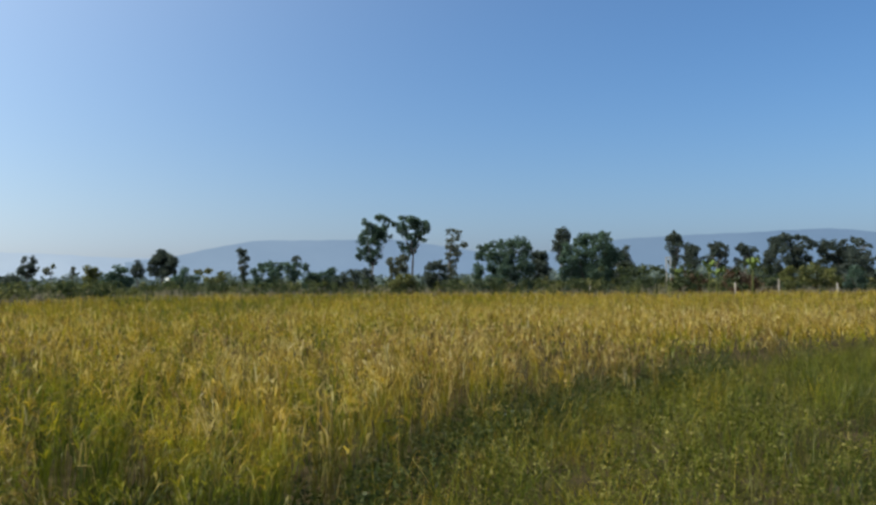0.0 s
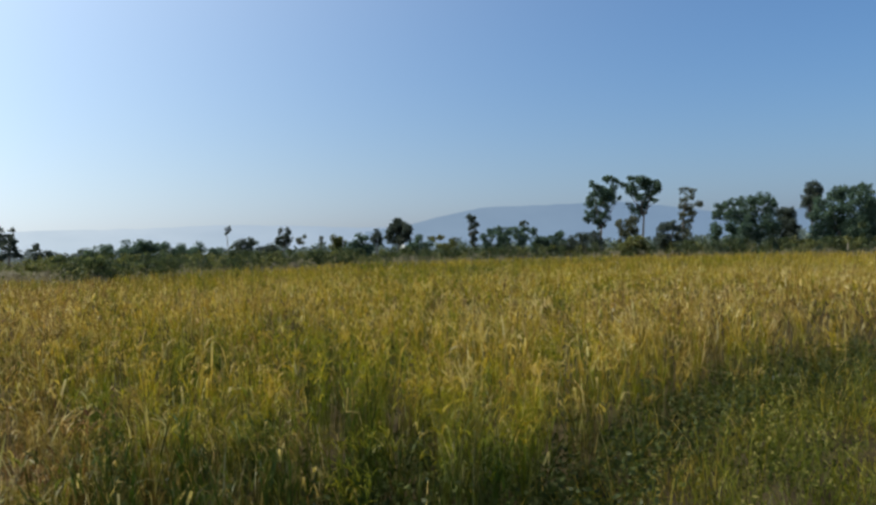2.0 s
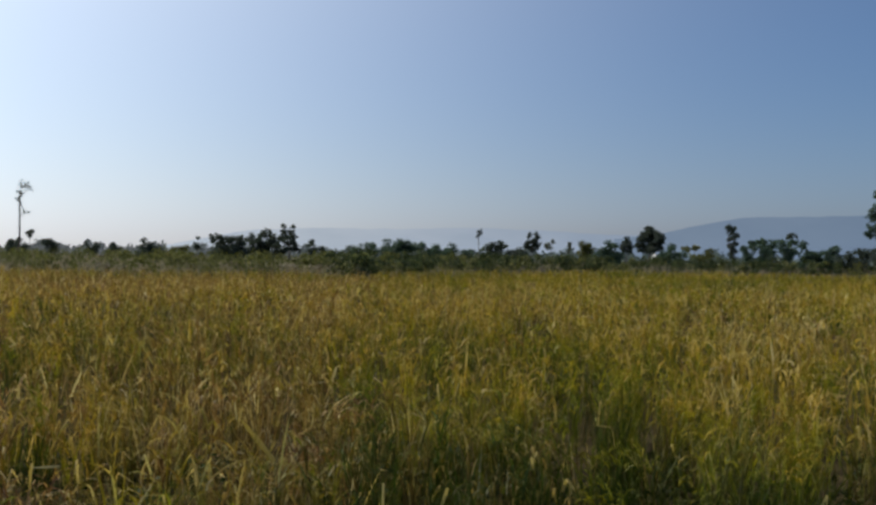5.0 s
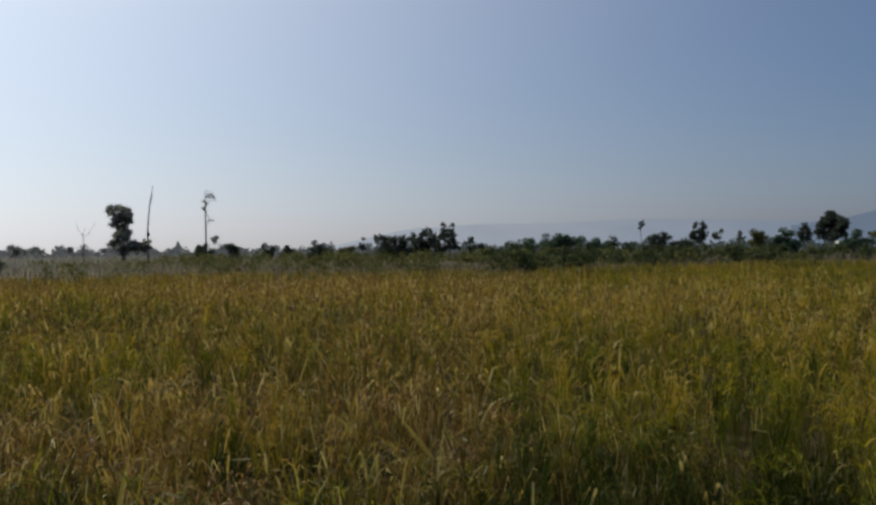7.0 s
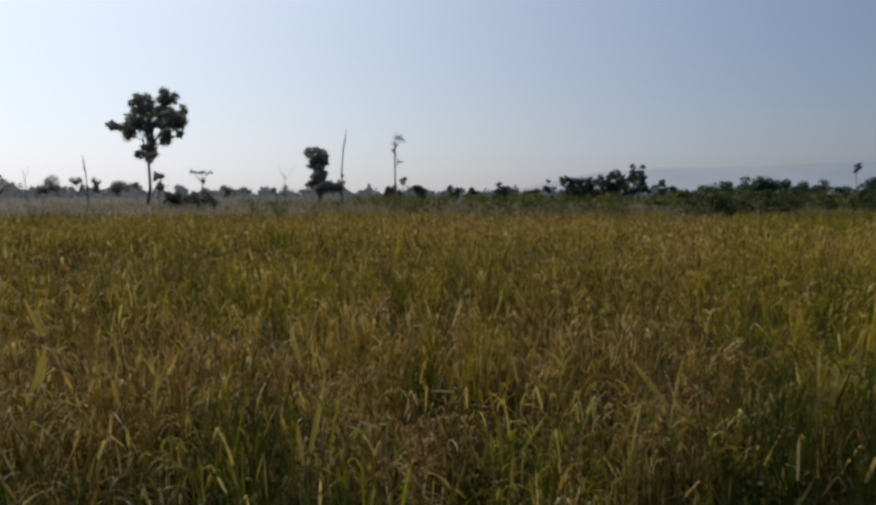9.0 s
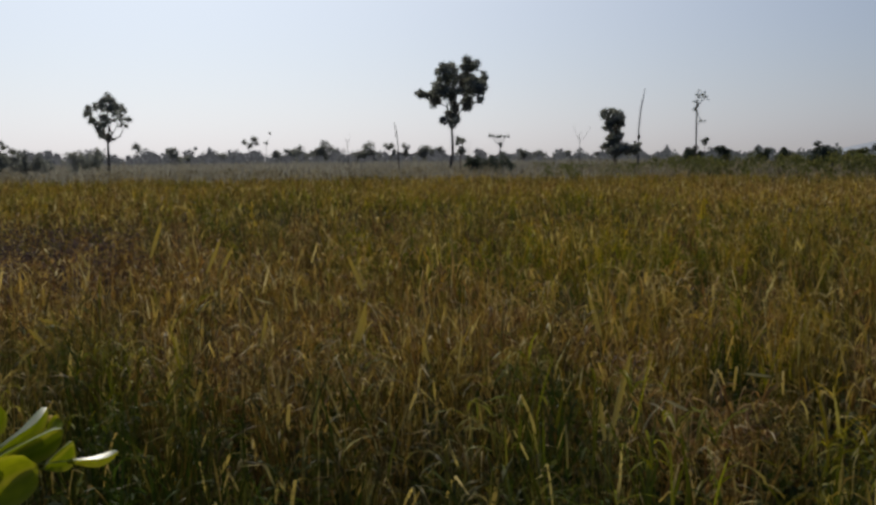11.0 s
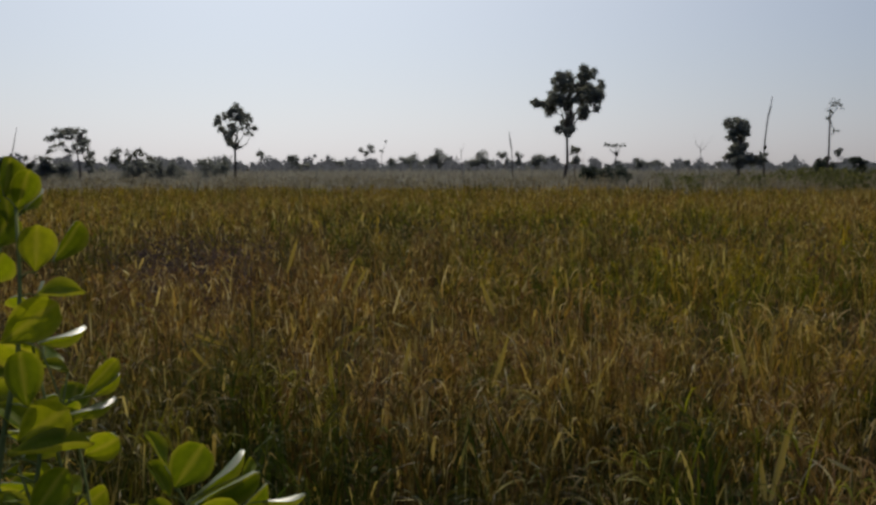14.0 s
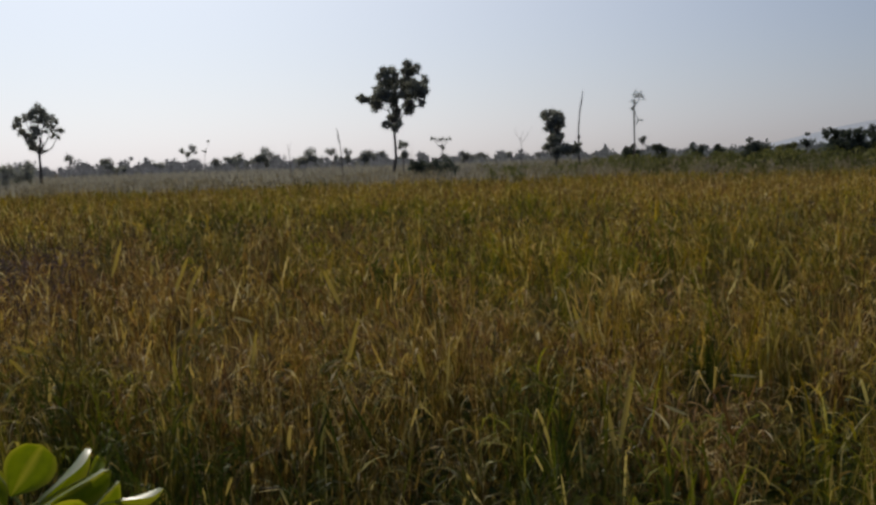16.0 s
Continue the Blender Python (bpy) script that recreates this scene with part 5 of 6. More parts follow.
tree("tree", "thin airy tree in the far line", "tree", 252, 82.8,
     [(82.9, 0.87, 0.34), (82.6, 0.27, 0.40)], LEAF_HAZED, trunk=0.10, dense=0.8, leaf=0.5, seed=66)
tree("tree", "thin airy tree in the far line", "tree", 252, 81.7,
     [(81.7, 0.93, 0.31), (81.7, 0.33, 0.37)], LEAF_HAZED, trunk=0.10, dense=0.8, leaf=0.5, seed=67)
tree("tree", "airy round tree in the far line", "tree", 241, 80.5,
     [(80.5, 0.69, 0.59), (80.7, 0.17, 0.50)], LEAF_HAZED, trunk=0.12, dense=0.8, leaf=0.5, seed=68)
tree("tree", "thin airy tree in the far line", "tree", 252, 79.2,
     [(79.1, 0.6, 0.31), (79.8, 0.46, 0.28)], LEAF_HAZED, trunk=0.10, dense=0.8, leaf=0.5, seed=69)
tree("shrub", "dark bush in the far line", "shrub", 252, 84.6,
     [(84.6, 0.52, 0.59), (85.0, 0.22, 0.53), (84.0, 0.21, 0.47)], LEAF_HAZED, stems=2, trunk=0.10, dense=0.8, leaf=0.5, seed=70)
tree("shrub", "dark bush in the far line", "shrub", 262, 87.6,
     [(87.5, 0.7, 0.59), (88.1, 0.48, 0.53), (87.0, 0.24, 0.53)], LEAF_HAZED, stems=2, trunk=0.10, dense=0.8, leaf=0.5, seed=71)
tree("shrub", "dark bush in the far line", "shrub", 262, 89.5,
     [(89.3, 0.41, 0.53), (89.9, 0.34, 0.47)], LEAF_HAZED, stems=2, trunk=0.10, dense=0.8, leaf=0.5, seed=72)
tree("shrub", "dark low thicket at the foot of the tall tree", "shrub", 72, 75.8,
     [(76.8, -0.32, 0.56), (75.9, -0.47, 0.68), (74.9, -0.63, 0.62), (74.2, -0.78, 0.43)], LEAF_DARK, stems=3, trunk=0.05, dense=1.0, seed=73)
tree("shrub", "dark spreading bush under a tall tree", "shrub", 95, 103.6,
     [(103.7, 0.27, 0.66), (102.6, 0.5, 0.44), (104.3, 0.08, 0.46), (103.0, 0.01, 0.55)], LEAF_MIST, stems=3, trunk=0.05, dense=0.5, seed=74)
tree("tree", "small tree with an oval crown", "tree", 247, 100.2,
     [(100.3, 1.06, 0.33), (100.2, 0.7, 0.19)], LEAF_HAZED, trunk=0.12, dense=0.8, leaf=0.5, seed=75)
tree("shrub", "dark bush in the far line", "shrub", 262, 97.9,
     [(97.8, 0.48, 0.41), (97.9, 0.08, 0.63), (97.1, 0.01, 0.46)], LEAF_HAZED, stems=3, trunk=0.10, dense=0.8, leaf=0.5, seed=76)
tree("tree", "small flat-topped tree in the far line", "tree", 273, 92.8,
     [(93.1, 1.31, 0.22), (92.5, 1.37, 0.33), (92.7, 1.0, 0.25)], LEAF_HAZED, trunk=0.14, dense=0.8, leaf=0.5, seed=77)
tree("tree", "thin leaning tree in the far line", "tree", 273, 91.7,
     [(91.6, 1.25, 0.14), (91.3, 1.92, 0.10)], LEAF_HAZED, trunk=0.10, fork=1.1, leaf=0.5, seed=78)
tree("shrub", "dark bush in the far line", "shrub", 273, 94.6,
     [(94.8, 0.29, 0.46), (94.2, 0.18, 0.41), (95.7, 0.03, 0.44)], LEAF_HAZED, stems=3, trunk=0.10, dense=0.8, leaf=0.5, seed=79)
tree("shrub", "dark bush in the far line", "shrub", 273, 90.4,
     [(90.8, 0.31, 0.36), (89.7, 0.43, 0.36), (89.0, 0.4, 0.33)], LEAF_HAZED, stems=3, trunk=0.10, dense=0.8, leaf=0.5, seed=80)
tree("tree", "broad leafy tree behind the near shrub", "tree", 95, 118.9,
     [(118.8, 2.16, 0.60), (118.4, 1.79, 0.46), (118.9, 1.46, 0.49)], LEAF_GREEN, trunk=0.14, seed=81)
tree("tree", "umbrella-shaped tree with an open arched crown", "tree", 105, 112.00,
     [(113.79, 1.95, 0.24), (113.48, 2.02, 0.24), (113.15, 2.32, 0.36), (112.80, 2.47, 0.36), (112.43, 2.43, 0.36), (112.05, 2.40, 0.36), (111.71, 2.25, 0.36), (111.51, 1.99, 0.29), (112.89, 2.10, 0.29), (112.42, 2.03, 0.29), (111.97, 1.95, 0.36), (111.67, 1.66, 0.36), (113.48, 1.40, 0.24), (113.73, 1.14, 0.24), (112.96, 1.55, 0.24), (112.60, 1.18, 0.29), (112.24, 1.44, 0.24), (111.66, 1.21, 0.29), (111.38, 1.21, 0.36), (111.22, 0.87, 0.36), (111.17, 0.46, 0.29), (111.46, 0.31, 0.29), (111.27, -0.03, 0.29), (111.55, 0.73, 0.24)], LEAF_HAZED, trunk=0.12, leaf=0.22, fork=1.03, dense=0.80, seed=82)
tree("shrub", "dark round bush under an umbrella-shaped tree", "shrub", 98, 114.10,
     [(114.21, 0.41, 0.41), (113.86, 0.52, 0.35), (114.06, 0.12, 0.52), (113.69, -0.03, 0.41), (114.31, -0.06, 0.41)], LEAF_HAZED, stems=2, trunk=0.05, dense=0.60, seed=83)
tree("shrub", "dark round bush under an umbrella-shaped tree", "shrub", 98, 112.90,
     [(112.86, 0.22, 0.35), (113.04, -0.04, 0.41), (112.59, -0.05, 0.41)], LEAF_HAZED, stems=2, trunk=0.05, dense=0.60, seed=84)
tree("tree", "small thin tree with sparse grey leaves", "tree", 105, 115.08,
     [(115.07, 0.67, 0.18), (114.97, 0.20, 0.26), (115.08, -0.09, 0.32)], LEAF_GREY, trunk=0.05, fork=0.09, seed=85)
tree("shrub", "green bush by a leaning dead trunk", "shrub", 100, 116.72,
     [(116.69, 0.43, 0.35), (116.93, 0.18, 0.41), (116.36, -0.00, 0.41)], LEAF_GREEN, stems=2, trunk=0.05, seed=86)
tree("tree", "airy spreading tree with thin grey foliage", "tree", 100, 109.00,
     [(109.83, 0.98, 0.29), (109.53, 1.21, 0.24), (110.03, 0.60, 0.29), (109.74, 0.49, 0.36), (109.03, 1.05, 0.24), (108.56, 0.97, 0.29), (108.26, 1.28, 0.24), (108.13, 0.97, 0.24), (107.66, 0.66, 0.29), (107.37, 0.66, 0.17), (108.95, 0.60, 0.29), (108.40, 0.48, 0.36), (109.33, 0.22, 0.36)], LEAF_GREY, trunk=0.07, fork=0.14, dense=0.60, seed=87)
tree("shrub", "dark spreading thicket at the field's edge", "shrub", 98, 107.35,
     [(108.97, -0.01, 0.46), (108.39, 0.10, 0.46), (107.84, 0.09, 0.46), (107.28, 0.20, 0.41), (106.94, 0.35, 0.29), (106.80, 0.00, 0.46), (106.20, 0.07, 0.41), (105.84, -0.13, 0.41), (105.62, -0.32, 0.35), (106.41, -0.35, 0.46), (108.19, -0.33, 0.52)], LEAF_HAZED, stems=4, trunk=0.06, dense=0.60, seed=88)
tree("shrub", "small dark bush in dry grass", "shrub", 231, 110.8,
     [(110.7, -0.17, 0.36)], LEAF_HAZED, stems=2, trunk=0.08, dense=0.8, leaf=0.5, seed=89)
tree("shrub", "mound of tall olive green grass at the field's edge", "grass mound", 84, 1.0,
     [(1.0, -0.01, 0.63), (1.8, -0.22, 0.44), (0.2, -0.23, 0.46)], LEAF_OLIVE, stems=2, trunk=0.02, leaf=0.2, seed=90)

# ---- dead trees ----


def dead_tree(label, d, foot, line, limbs=(), girth=0.12, climbers=(), group=""):
    """A bare trunk. line and limbs: azimuth and elevation along the wood; climbers: leafy clumps on it."""
    at = place(foot, d)
    root = thing("dead_tree", at, label, "dead tree", group)
    gen = np.random.default_rng(int(d * 31 + foot * 17))

    def spot(a, e):
        p = place(a, d, max(EYE_Z + d * math.tan(radians(e)), -0.1)) - at
        return p + Vector((gen.normal(), gen.normal(), 0)) * 0.05

    pts = [Vector((0, 0, -0.1))] + [spot(a, e) for a, e in line]
    part("trunk", tube_mesh("trunk", [[(p, girth * (1 - 0.75 * i / (len(pts) - 1))) for i, p in enumerate(pts)]], DEADWOOD, 7), root)
    for limb in limbs:
        q = [spot(a, e) for a, e in limb]
        part("limb", tube_mesh("limb", [[(p, girth * 0.4 * (1 - 0.7 * i / (len(q) - 1))) for i, p in enumerate(q)]], DEADWOOD, 5), root)
    if climbers:
        c, r = clumped([(np.array(spot(a, e)), rr * math.pi / 180 * d) for a, e, rr in climbers], gen, 6)
        v, q = leaf_cloud(c, r, 60, 0.15, 1.0, gen)
        part("climber", mesh_from("climber", v, [q], LEAF_DARK), root)
    return root


dead_tree("thin leaning dead trunk with climbers at its foot", 90, 65.1, [(65.1, 0.73), (65.1, 1.82), (65.0, 3.37), (64.9, 4.08), (64.7, 4.69)],
          [[(65.0, 3.25), (64.9, 3.73), (64.8, 4.14)]], 0.11, [(65.2, 0.85, 0.30), (65.1, 1.33, 0.16), (65.1, 0.49, 0.30)])
dead_tree("bare forked dead tree", 112, 69.2, [(69.2, 0.55), (69.2, 1.42)],
          [[(69.2, 1.24), (69.5, 1.68), (69.6, 2.28)], [(69.2, 1.3), (69.1, 1.67), (69.0, 1.94)], [(69.2, 1.05), (68.8, 1.54), (68.4, 2.2)]], 0.08, [])
dead_tree("slim broken dead trunk", 84, 82.1, [(82.1, -0.42), (82.2, 0.79), (82.3, 1.99), (82.4, 2.62)],
          [[(82.3, 1.54), (82.4, 1.99), (82.4, 2.52)]], 0.09, [])
dead_tree("small bare dead tree", 125, 85.8, [(85.8, 0.53), (85.9, 1.21), (86.0, 1.59)],
          [[(85.9, 0.99), (85.7, 1.44), (85.7, 1.86)]], 0.07, [])
dead_tree("thin leaning dead trunk", 96, 116.1, [(116.1, -0.34), (115.9, 0.86), (115.7, 1.83), (115.5, 2.64)],
          [], 0.09, [(116.1, -0.22, 0.14)])
dead_tree("small bare dead tree", 140, 77.1, [(77.1, 0.43), (77.1, 0.87), (77.0, 1.24)],
          [], 0.05, [])

# ---- posts, hut and board far off ----


def box_mesh(name, size, mat, bevel=0.01, z0=0.0):
    b = bmesh.new()
    bmesh.ops.create_cube(b, size=1)
    bmesh.ops.scale(b, vec=size, verts=b.verts)
    bmesh.ops.translate(b, vec=(0, 0, size[2] / 2 + z0), verts=b.verts)
    bmesh.ops.bevel(b, geom=b.edges[:], offset=bevel, segments=1, affect="EDGES")
    data = bpy.data.meshes.new(name)
    b.to_mesh(data)
    b.free()
    data.materials.append(mat)
    return data


POST_WOOD = plain("weathered_post", (0.3, 0.25, 0.2), (0.48, 0.42, 0.35), 8.0)
POST_PALE = plain("old_whitewash", (0.28, 0.28, 0.27), (0.45, 0.45, 0.43), 6.0)
for a, d, h in ((-25.15, 80, 1.55), (-28.7, 78, 1.2), (-22.4, 82, 1.3), (-12.6, 80, 1.4)):
    post = thing("fence_post", place(a, d), "weathered pale wooden fence post in scrub", "post", "fence posts past the field")
    gen = np.random.default_rng(int(-a * 10))
    lean = gen.normal() * 0.04
    part("stake", tube_mesh("stake", [[((0, 0, -0.2), 0.075), ((lean, 0.02, h * 0.5), 0.07), ((lean * 2, 0.0, h), 0.06)]], POST_WOOD, 7), post)

hut = thing("hut", place(17.6, 118), "small white sheet-covered field hut under a shade tree", "hut")
hut.rotation_euler = (0, 0, radians(17.6 + 25))
hut.scale = (0.42, 0.5, 0.9)
b = bmesh.new()
prof = [(-1.1, 1.5), (0, 2.55), (1.1, 1.5)]
for thick in (0, 0.06):
    for y in (-1.2, 1.2):
        for x, z in prof:
            b.verts.new((x * (1 + 0.02 * (thick > 0)), y, z + thick))
b.verts.ensure_lookup_table()
for i in (0, 1):
    for off in (0, 6):
        b.faces.new([b.verts[off + k] for k in (i, i + 1, i + 4, i + 3)])
for end in (0, 3):
    for i in (0, 1):
        b.faces.new([b.verts[end + k] for k in (i, i + 1, i + 7, i + 6)])
for k in (0, 2):
    b.faces.new([b.verts[j] for j in (k, k + 3, k + 9, k + 6)])
data = bpy.data.meshes.new("roof")
b.to_mesh(data)
b.free()
data.materials.append(POST_PALE)
part("roof", data, hut)
for x in (-1.0, 1.0):
    for y in (-1.1, 1.1):
        leg = part("corner_post", box_mesh("corner_post", (0.09, 0.09, 1.7), POST_WOOD), hut)
        leg.location = (x, y, -0.1)
back = part("back_sheet", box_mesh("back_sheet", (1.9, 0.03, 1.35), POST_PALE), hut)
back.location = (0, 1.08, 0.2)

board = thing("board", place(-18.0, 86), "tall white painted stand of two narrow boards", "board")
board.rotation_euler = (0, 0, radians(-18))
for x in (-0.2, 0.2):
    part("panel", box_mesh("panel", (0.2, 0.05, 1.2), POST_PALE), board).location = (x, 0, 2.85)
    part("leg", box_mesh("leg", (0.08, 0.08, 3.1), POST_WOOD), board).location = (x, 0.07, -0.1)
part("crosspiece", box_mesh("crosspiece", (0.5, 0.06, 0.12), POST_PALE), board).location = (0, -0.06, 3.9)


def banana(a, d, h, seed):
    """A clump of long paddle leaves on a short stem."""
    gen = np.random.default_rng(seed)
    root = thing("banana_plant", place(a, d), "pale green banana plant with ragged paddle leaves", "banana plant", "banana plants")
    part("stem", tube_mesh("stem", [[((0, 0, -0.1), 0.11), ((0.05, 0, h * 0.45), 0.09), ((0.05, 0.03, h * 0.62), 0.06)]], LEAF_OLIVE, 8), root)
    for k in range(6):
        ang = k * 2.4 + gen.uniform(-0.3, 0.3)
        out = Vector((math.cos(ang), math.sin(ang), 0))
        side = Vector((-out.y, out.x, 0))
        verts, n = [], 8
        for i in range(n + 1):
            t = i / n
            c = Vector((0.05, 0.02, h * 0.58)) + out * (0.75 * t) + Vector((0, 0, h * (0.55 * t - 0.42 * t * t * (0.6 + 0.6 * gen.random()))))
            w = 0.2 * math.sin(math.pi * min(0.08 + 0.92 * t, 1.0)) ** 0.6 + 0.01
            verts += [tuple(c - side * w + Vector((0, 0, -0.06))), tuple(c), tuple(c + side * w + Vector((0, 0, -0.06)))]
        quads = [(3 * i + j, 3 * i + j + 1, 3 * i + j + 4, 3 * i + j + 3) for i in range(n) for j in (0, 1)]
        part("leaf", mesh_from("banana_leaf", np.array(verts), [np.array(quads)], LEAF_BRIGHT, smooth=True), root)
    return root


for k, (a, d, h) in enumerate(((-20.7, 77, 4.0), (-21.2, 78, 3.1), (-23.5, 77, 4.3), (-18.5, 82, 3.3))):
    banana(a, d, h, 60 + k)

# ---- single long blades in the rice ----


def dry_blade(foot, tip, wide, mat, label, group):
    foot, tip = Vector(foot), Vector(tip)
    root = thing("grass_blade", (foot.x, foot.y, 0), label, "grass blade", group)
    axis = tip - foot
    side = axis.cross(Vector((foot.x, foot.y, foot.z - EYE_Z))).normalized()
    sag = side.cross(axis).normalized() * axis.length * 0.06
    verts, n = [], 7
    for i in range(n + 1):
        t = i / n
        c = foot + axis * t + sag * math.sin(math.pi * t) - Vector((foot.x, foot.y, 0))
        w = wide * 0.34 * math.sin(math.pi * (0.12 + 0.86 * t)) ** 0.7
        fold = sag.normalized() * w * 0.5
        verts += [tuple(c - side * w + fold), tuple(c), tuple(c + side * w + fold)]
    quads = [(3 * i + j, 3 * i + j + 1, 3 * i + j + 4, 3 * i + j + 3) for i in range(n) for j in (0, 1)]
    part("blade", mesh_from("blade", np.array(verts), [np.array(quads)], mat, smooth=True), root)
    low = Vector((0.02, 0.01, -0.02))
    up = foot - Vector((foot.x, foot.y, 0))
    part("stalk", tube_mesh("stalk", [[(low, 0.0022), (up * 0.5 + low * 0.5, 0.002), (up, 0.0016)]], LEAF_OLIVE, 5), root)
    return root


BLADE_YELLOW = foliage("blade_yellow", (0.4, 0.27, 0.04), (0.5, 0.36, 0.06), (0.55, 0.42, 0.1), 0.4, 0.06)
BLADE_PALE = foliage("blade_pale", (0.38, 0.33, 0.16), (0.46, 0.4, 0.22), (0.52, 0.46, 0.28), 0.4, 0.02)
dry_blade((-3.491, -0.858, 0.740), (-3.492, -0.935, 0.830), 0.0268, BLADE_YELLOW, "long yellow dead leaf standing in the rice", "yellow leaves in the rice")
dry_blade((-4.190, -1.109, 0.740), (-4.216, -0.941, 0.668), 0.0296, BLADE_YELLOW, "long yellow dead leaf standing in the rice", "yellow leaves in the rice")
dry_blade((-5.534, -0.471, 0.740), (-5.569, -0.376, 0.964), 0.0382, BLADE_YELLOW, "long yellow dead leaf standing in the rice", "yellow leaves in the rice")
dry_blade((-5.424, -0.392, 0.740), (-5.453, -0.289, 0.917), 0.0336, BLADE_YELLOW, "long yellow dead leaf standing in the rice", "yellow leaves in the rice")
dry_blade((-3.339, -0.044, 0.740), (-3.372, -0.018, 0.886), 0.0204, BLADE_YELLOW, "long yellow dead leaf standing in the rice", "yellow leaves in the rice")
dry_blade((-3.150, 0.294, 0.740), (-3.188, 0.365, 0.947), 0.0237, BLADE_YELLOW, "long yellow dead leaf standing in the rice", "yellow leaves in the rice")
dry_blade((-4.599, 0.470, 0.740), (-4.639, 0.393, 0.937), 0.0349, BLADE_YELLOW, "long yellow dead leaf standing in the rice", "yellow leaves in the rice")
dry_blade((-6.472, -0.980, 0.740), (-6.512, -0.896, 1.017), 0.0407, BLADE_YELLOW, "long yellow dead leaf standing in the rice", "yellow leaves in the rice")
dry_blade((-2.092, 0.881, 0.740), (-2.133, 0.955, 0.966), 0.0221, BLADE_YELLOW, "long yellow dead leaf standing in the rice", "yellow leaves in the rice")
dry_blade((-2.095, 0.870, 0.740), (-2.136, 0.870, 0.844), 0.0190, BLADE_YELLOW, "long yellow dead leaf standing in the rice", "yellow leaves in the rice")
dry_blade((-3.220, 1.320, 0.740), (-3.274, 1.286, 0.905), 0.0289, BLADE_YELLOW, "long yellow dead leaf standing in the rice", "yellow leaves in the rice")
dry_blade((-2.270, 1.198, 0.740), (-2.312, 1.145, 0.764), 0.0143, BLADE_PALE, "pale dry leaf bent over the rice", "pale leaves in the rice")
dry_blade((-2.538, 1.641, 0.740), (-2.591, 1.569, 0.741), 0.0127, BLADE_PALE, "pale dry leaf bent over the rice", "pale leaves in the rice")
dry_blade((-4.287, -0.013, 0.740), (-4.294, -0.111, 0.773), 0.0176, BLADE_PALE, "pale dry leaf bent over the rice", "pale leaves in the rice")
dry_blade((-1.979, 2.143, 0.740), (-2.091, 2.079, 0.889), 0.0284, BLADE_YELLOW, "long yellow dead leaf standing in the rice", "yellow leaves in the rice")
dry_blade((-3.356, 0.343, 0.740), (-3.378, 0.375, 0.858), 0.0281, BLADE_YELLOW, "long yellow dead leaf standing in the rice", "yellow leaves in the rice")
dry_blade((-3.944, 0.311, 0.740), (-3.961, 0.294, 0.836), 0.0220, BLADE_YELLOW, "long yellow dead leaf standing in the rice", "yellow leaves in the rice")
dry_blade((-2.953, 0.558, 0.740), (-2.979, 0.538, 0.833), 0.0208, BLADE_YELLOW, "long yellow dead leaf standing in the rice", "yellow leaves in the rice")

# ---- the near shrub ----


def shrub_leaf_material():
    m, nt, out = material("shrub_leaf")
    info = nt.nodes.new("ShaderNodeObjectInfo")
    r = ramp(nt, [(0.0, (0.105, 0.175, 0.01)), (0.5, (0.15, 0.23, 0.013)), (1.0, (0.21, 0.285, 0.02))])
    nt.links.new(info.outputs["Random"], r.inputs["Fac"])
    tco = nt.nodes.new("ShaderNodeTexCoord")
    spots = node(nt, "ShaderNodeTexNoise", Scale=5.0, Detail=5.0)
    nt.links.new(tco.outputs["Object"], spots.inputs["Vector"])
    vein_glints = nt.nodes.new("ShaderNodeAttribute")
    vein_glints.attribute_name = "vein_glint"
    r2 = ramp(nt, [(0.35, (0.82, 0.85, 0.8)), (0.65, (1.1, 1.08, 1.0))])
    nt.links.new(spots.outputs["Fac"], r2.inputs["Fac"])
    c = mixed(nt, "MULTIPLY", r.outputs["Color"], r2.outputs["Color"], 1.0)
    # pale tone of the midrib, and of the light painted along the rim
    c = mixed(nt, "MIX", c, (0.3, 0.34, 0.08, 1), vein_glints.outputs["Fac"])
    d = nt.nodes.new("ShaderNodeBsdfDiffuse")
    t = nt.nodes.new("ShaderNodeBsdfTranslucent")
    gl = node(nt, "ShaderNodeBsdfGlossy", Roughness=0.4)
    sheen = node(nt, "ShaderNodeFresnel", IOR=1.5)
    nt.links.new(c, d.inputs["Color"])
    nt.links.new(mixed(nt, "MULTIPLY", c, (1.45, 1.08, 0.36, 1), 1.0), t.inputs["Color"])
    m1, m2 = node(nt, "ShaderNodeMixShader", Fac=0.62), nt.nodes.new("ShaderNodeMixShader")
    share = nt.nodes.new("ShaderNodeMath")
    share.operation = "MULTIPLY"
    share.inputs[1].default_value = 0.16
    nt.links.new(sheen.outputs[0], share.inputs[0])
    nt.links.new(share.outputs[0], m2.inputs[0])
    nt.links.new(d.outputs[0], m1.inputs[1])
    nt.links.new(t.outputs[0], m1.inputs[2])
    nt.links.new(m1.outputs[0], m2.inputs[1])
    nt.links.new(gl.outputs[0], m2.inputs[2])
    nt.links.new(m2.outputs[0], out.inputs["Surface"])
    return m


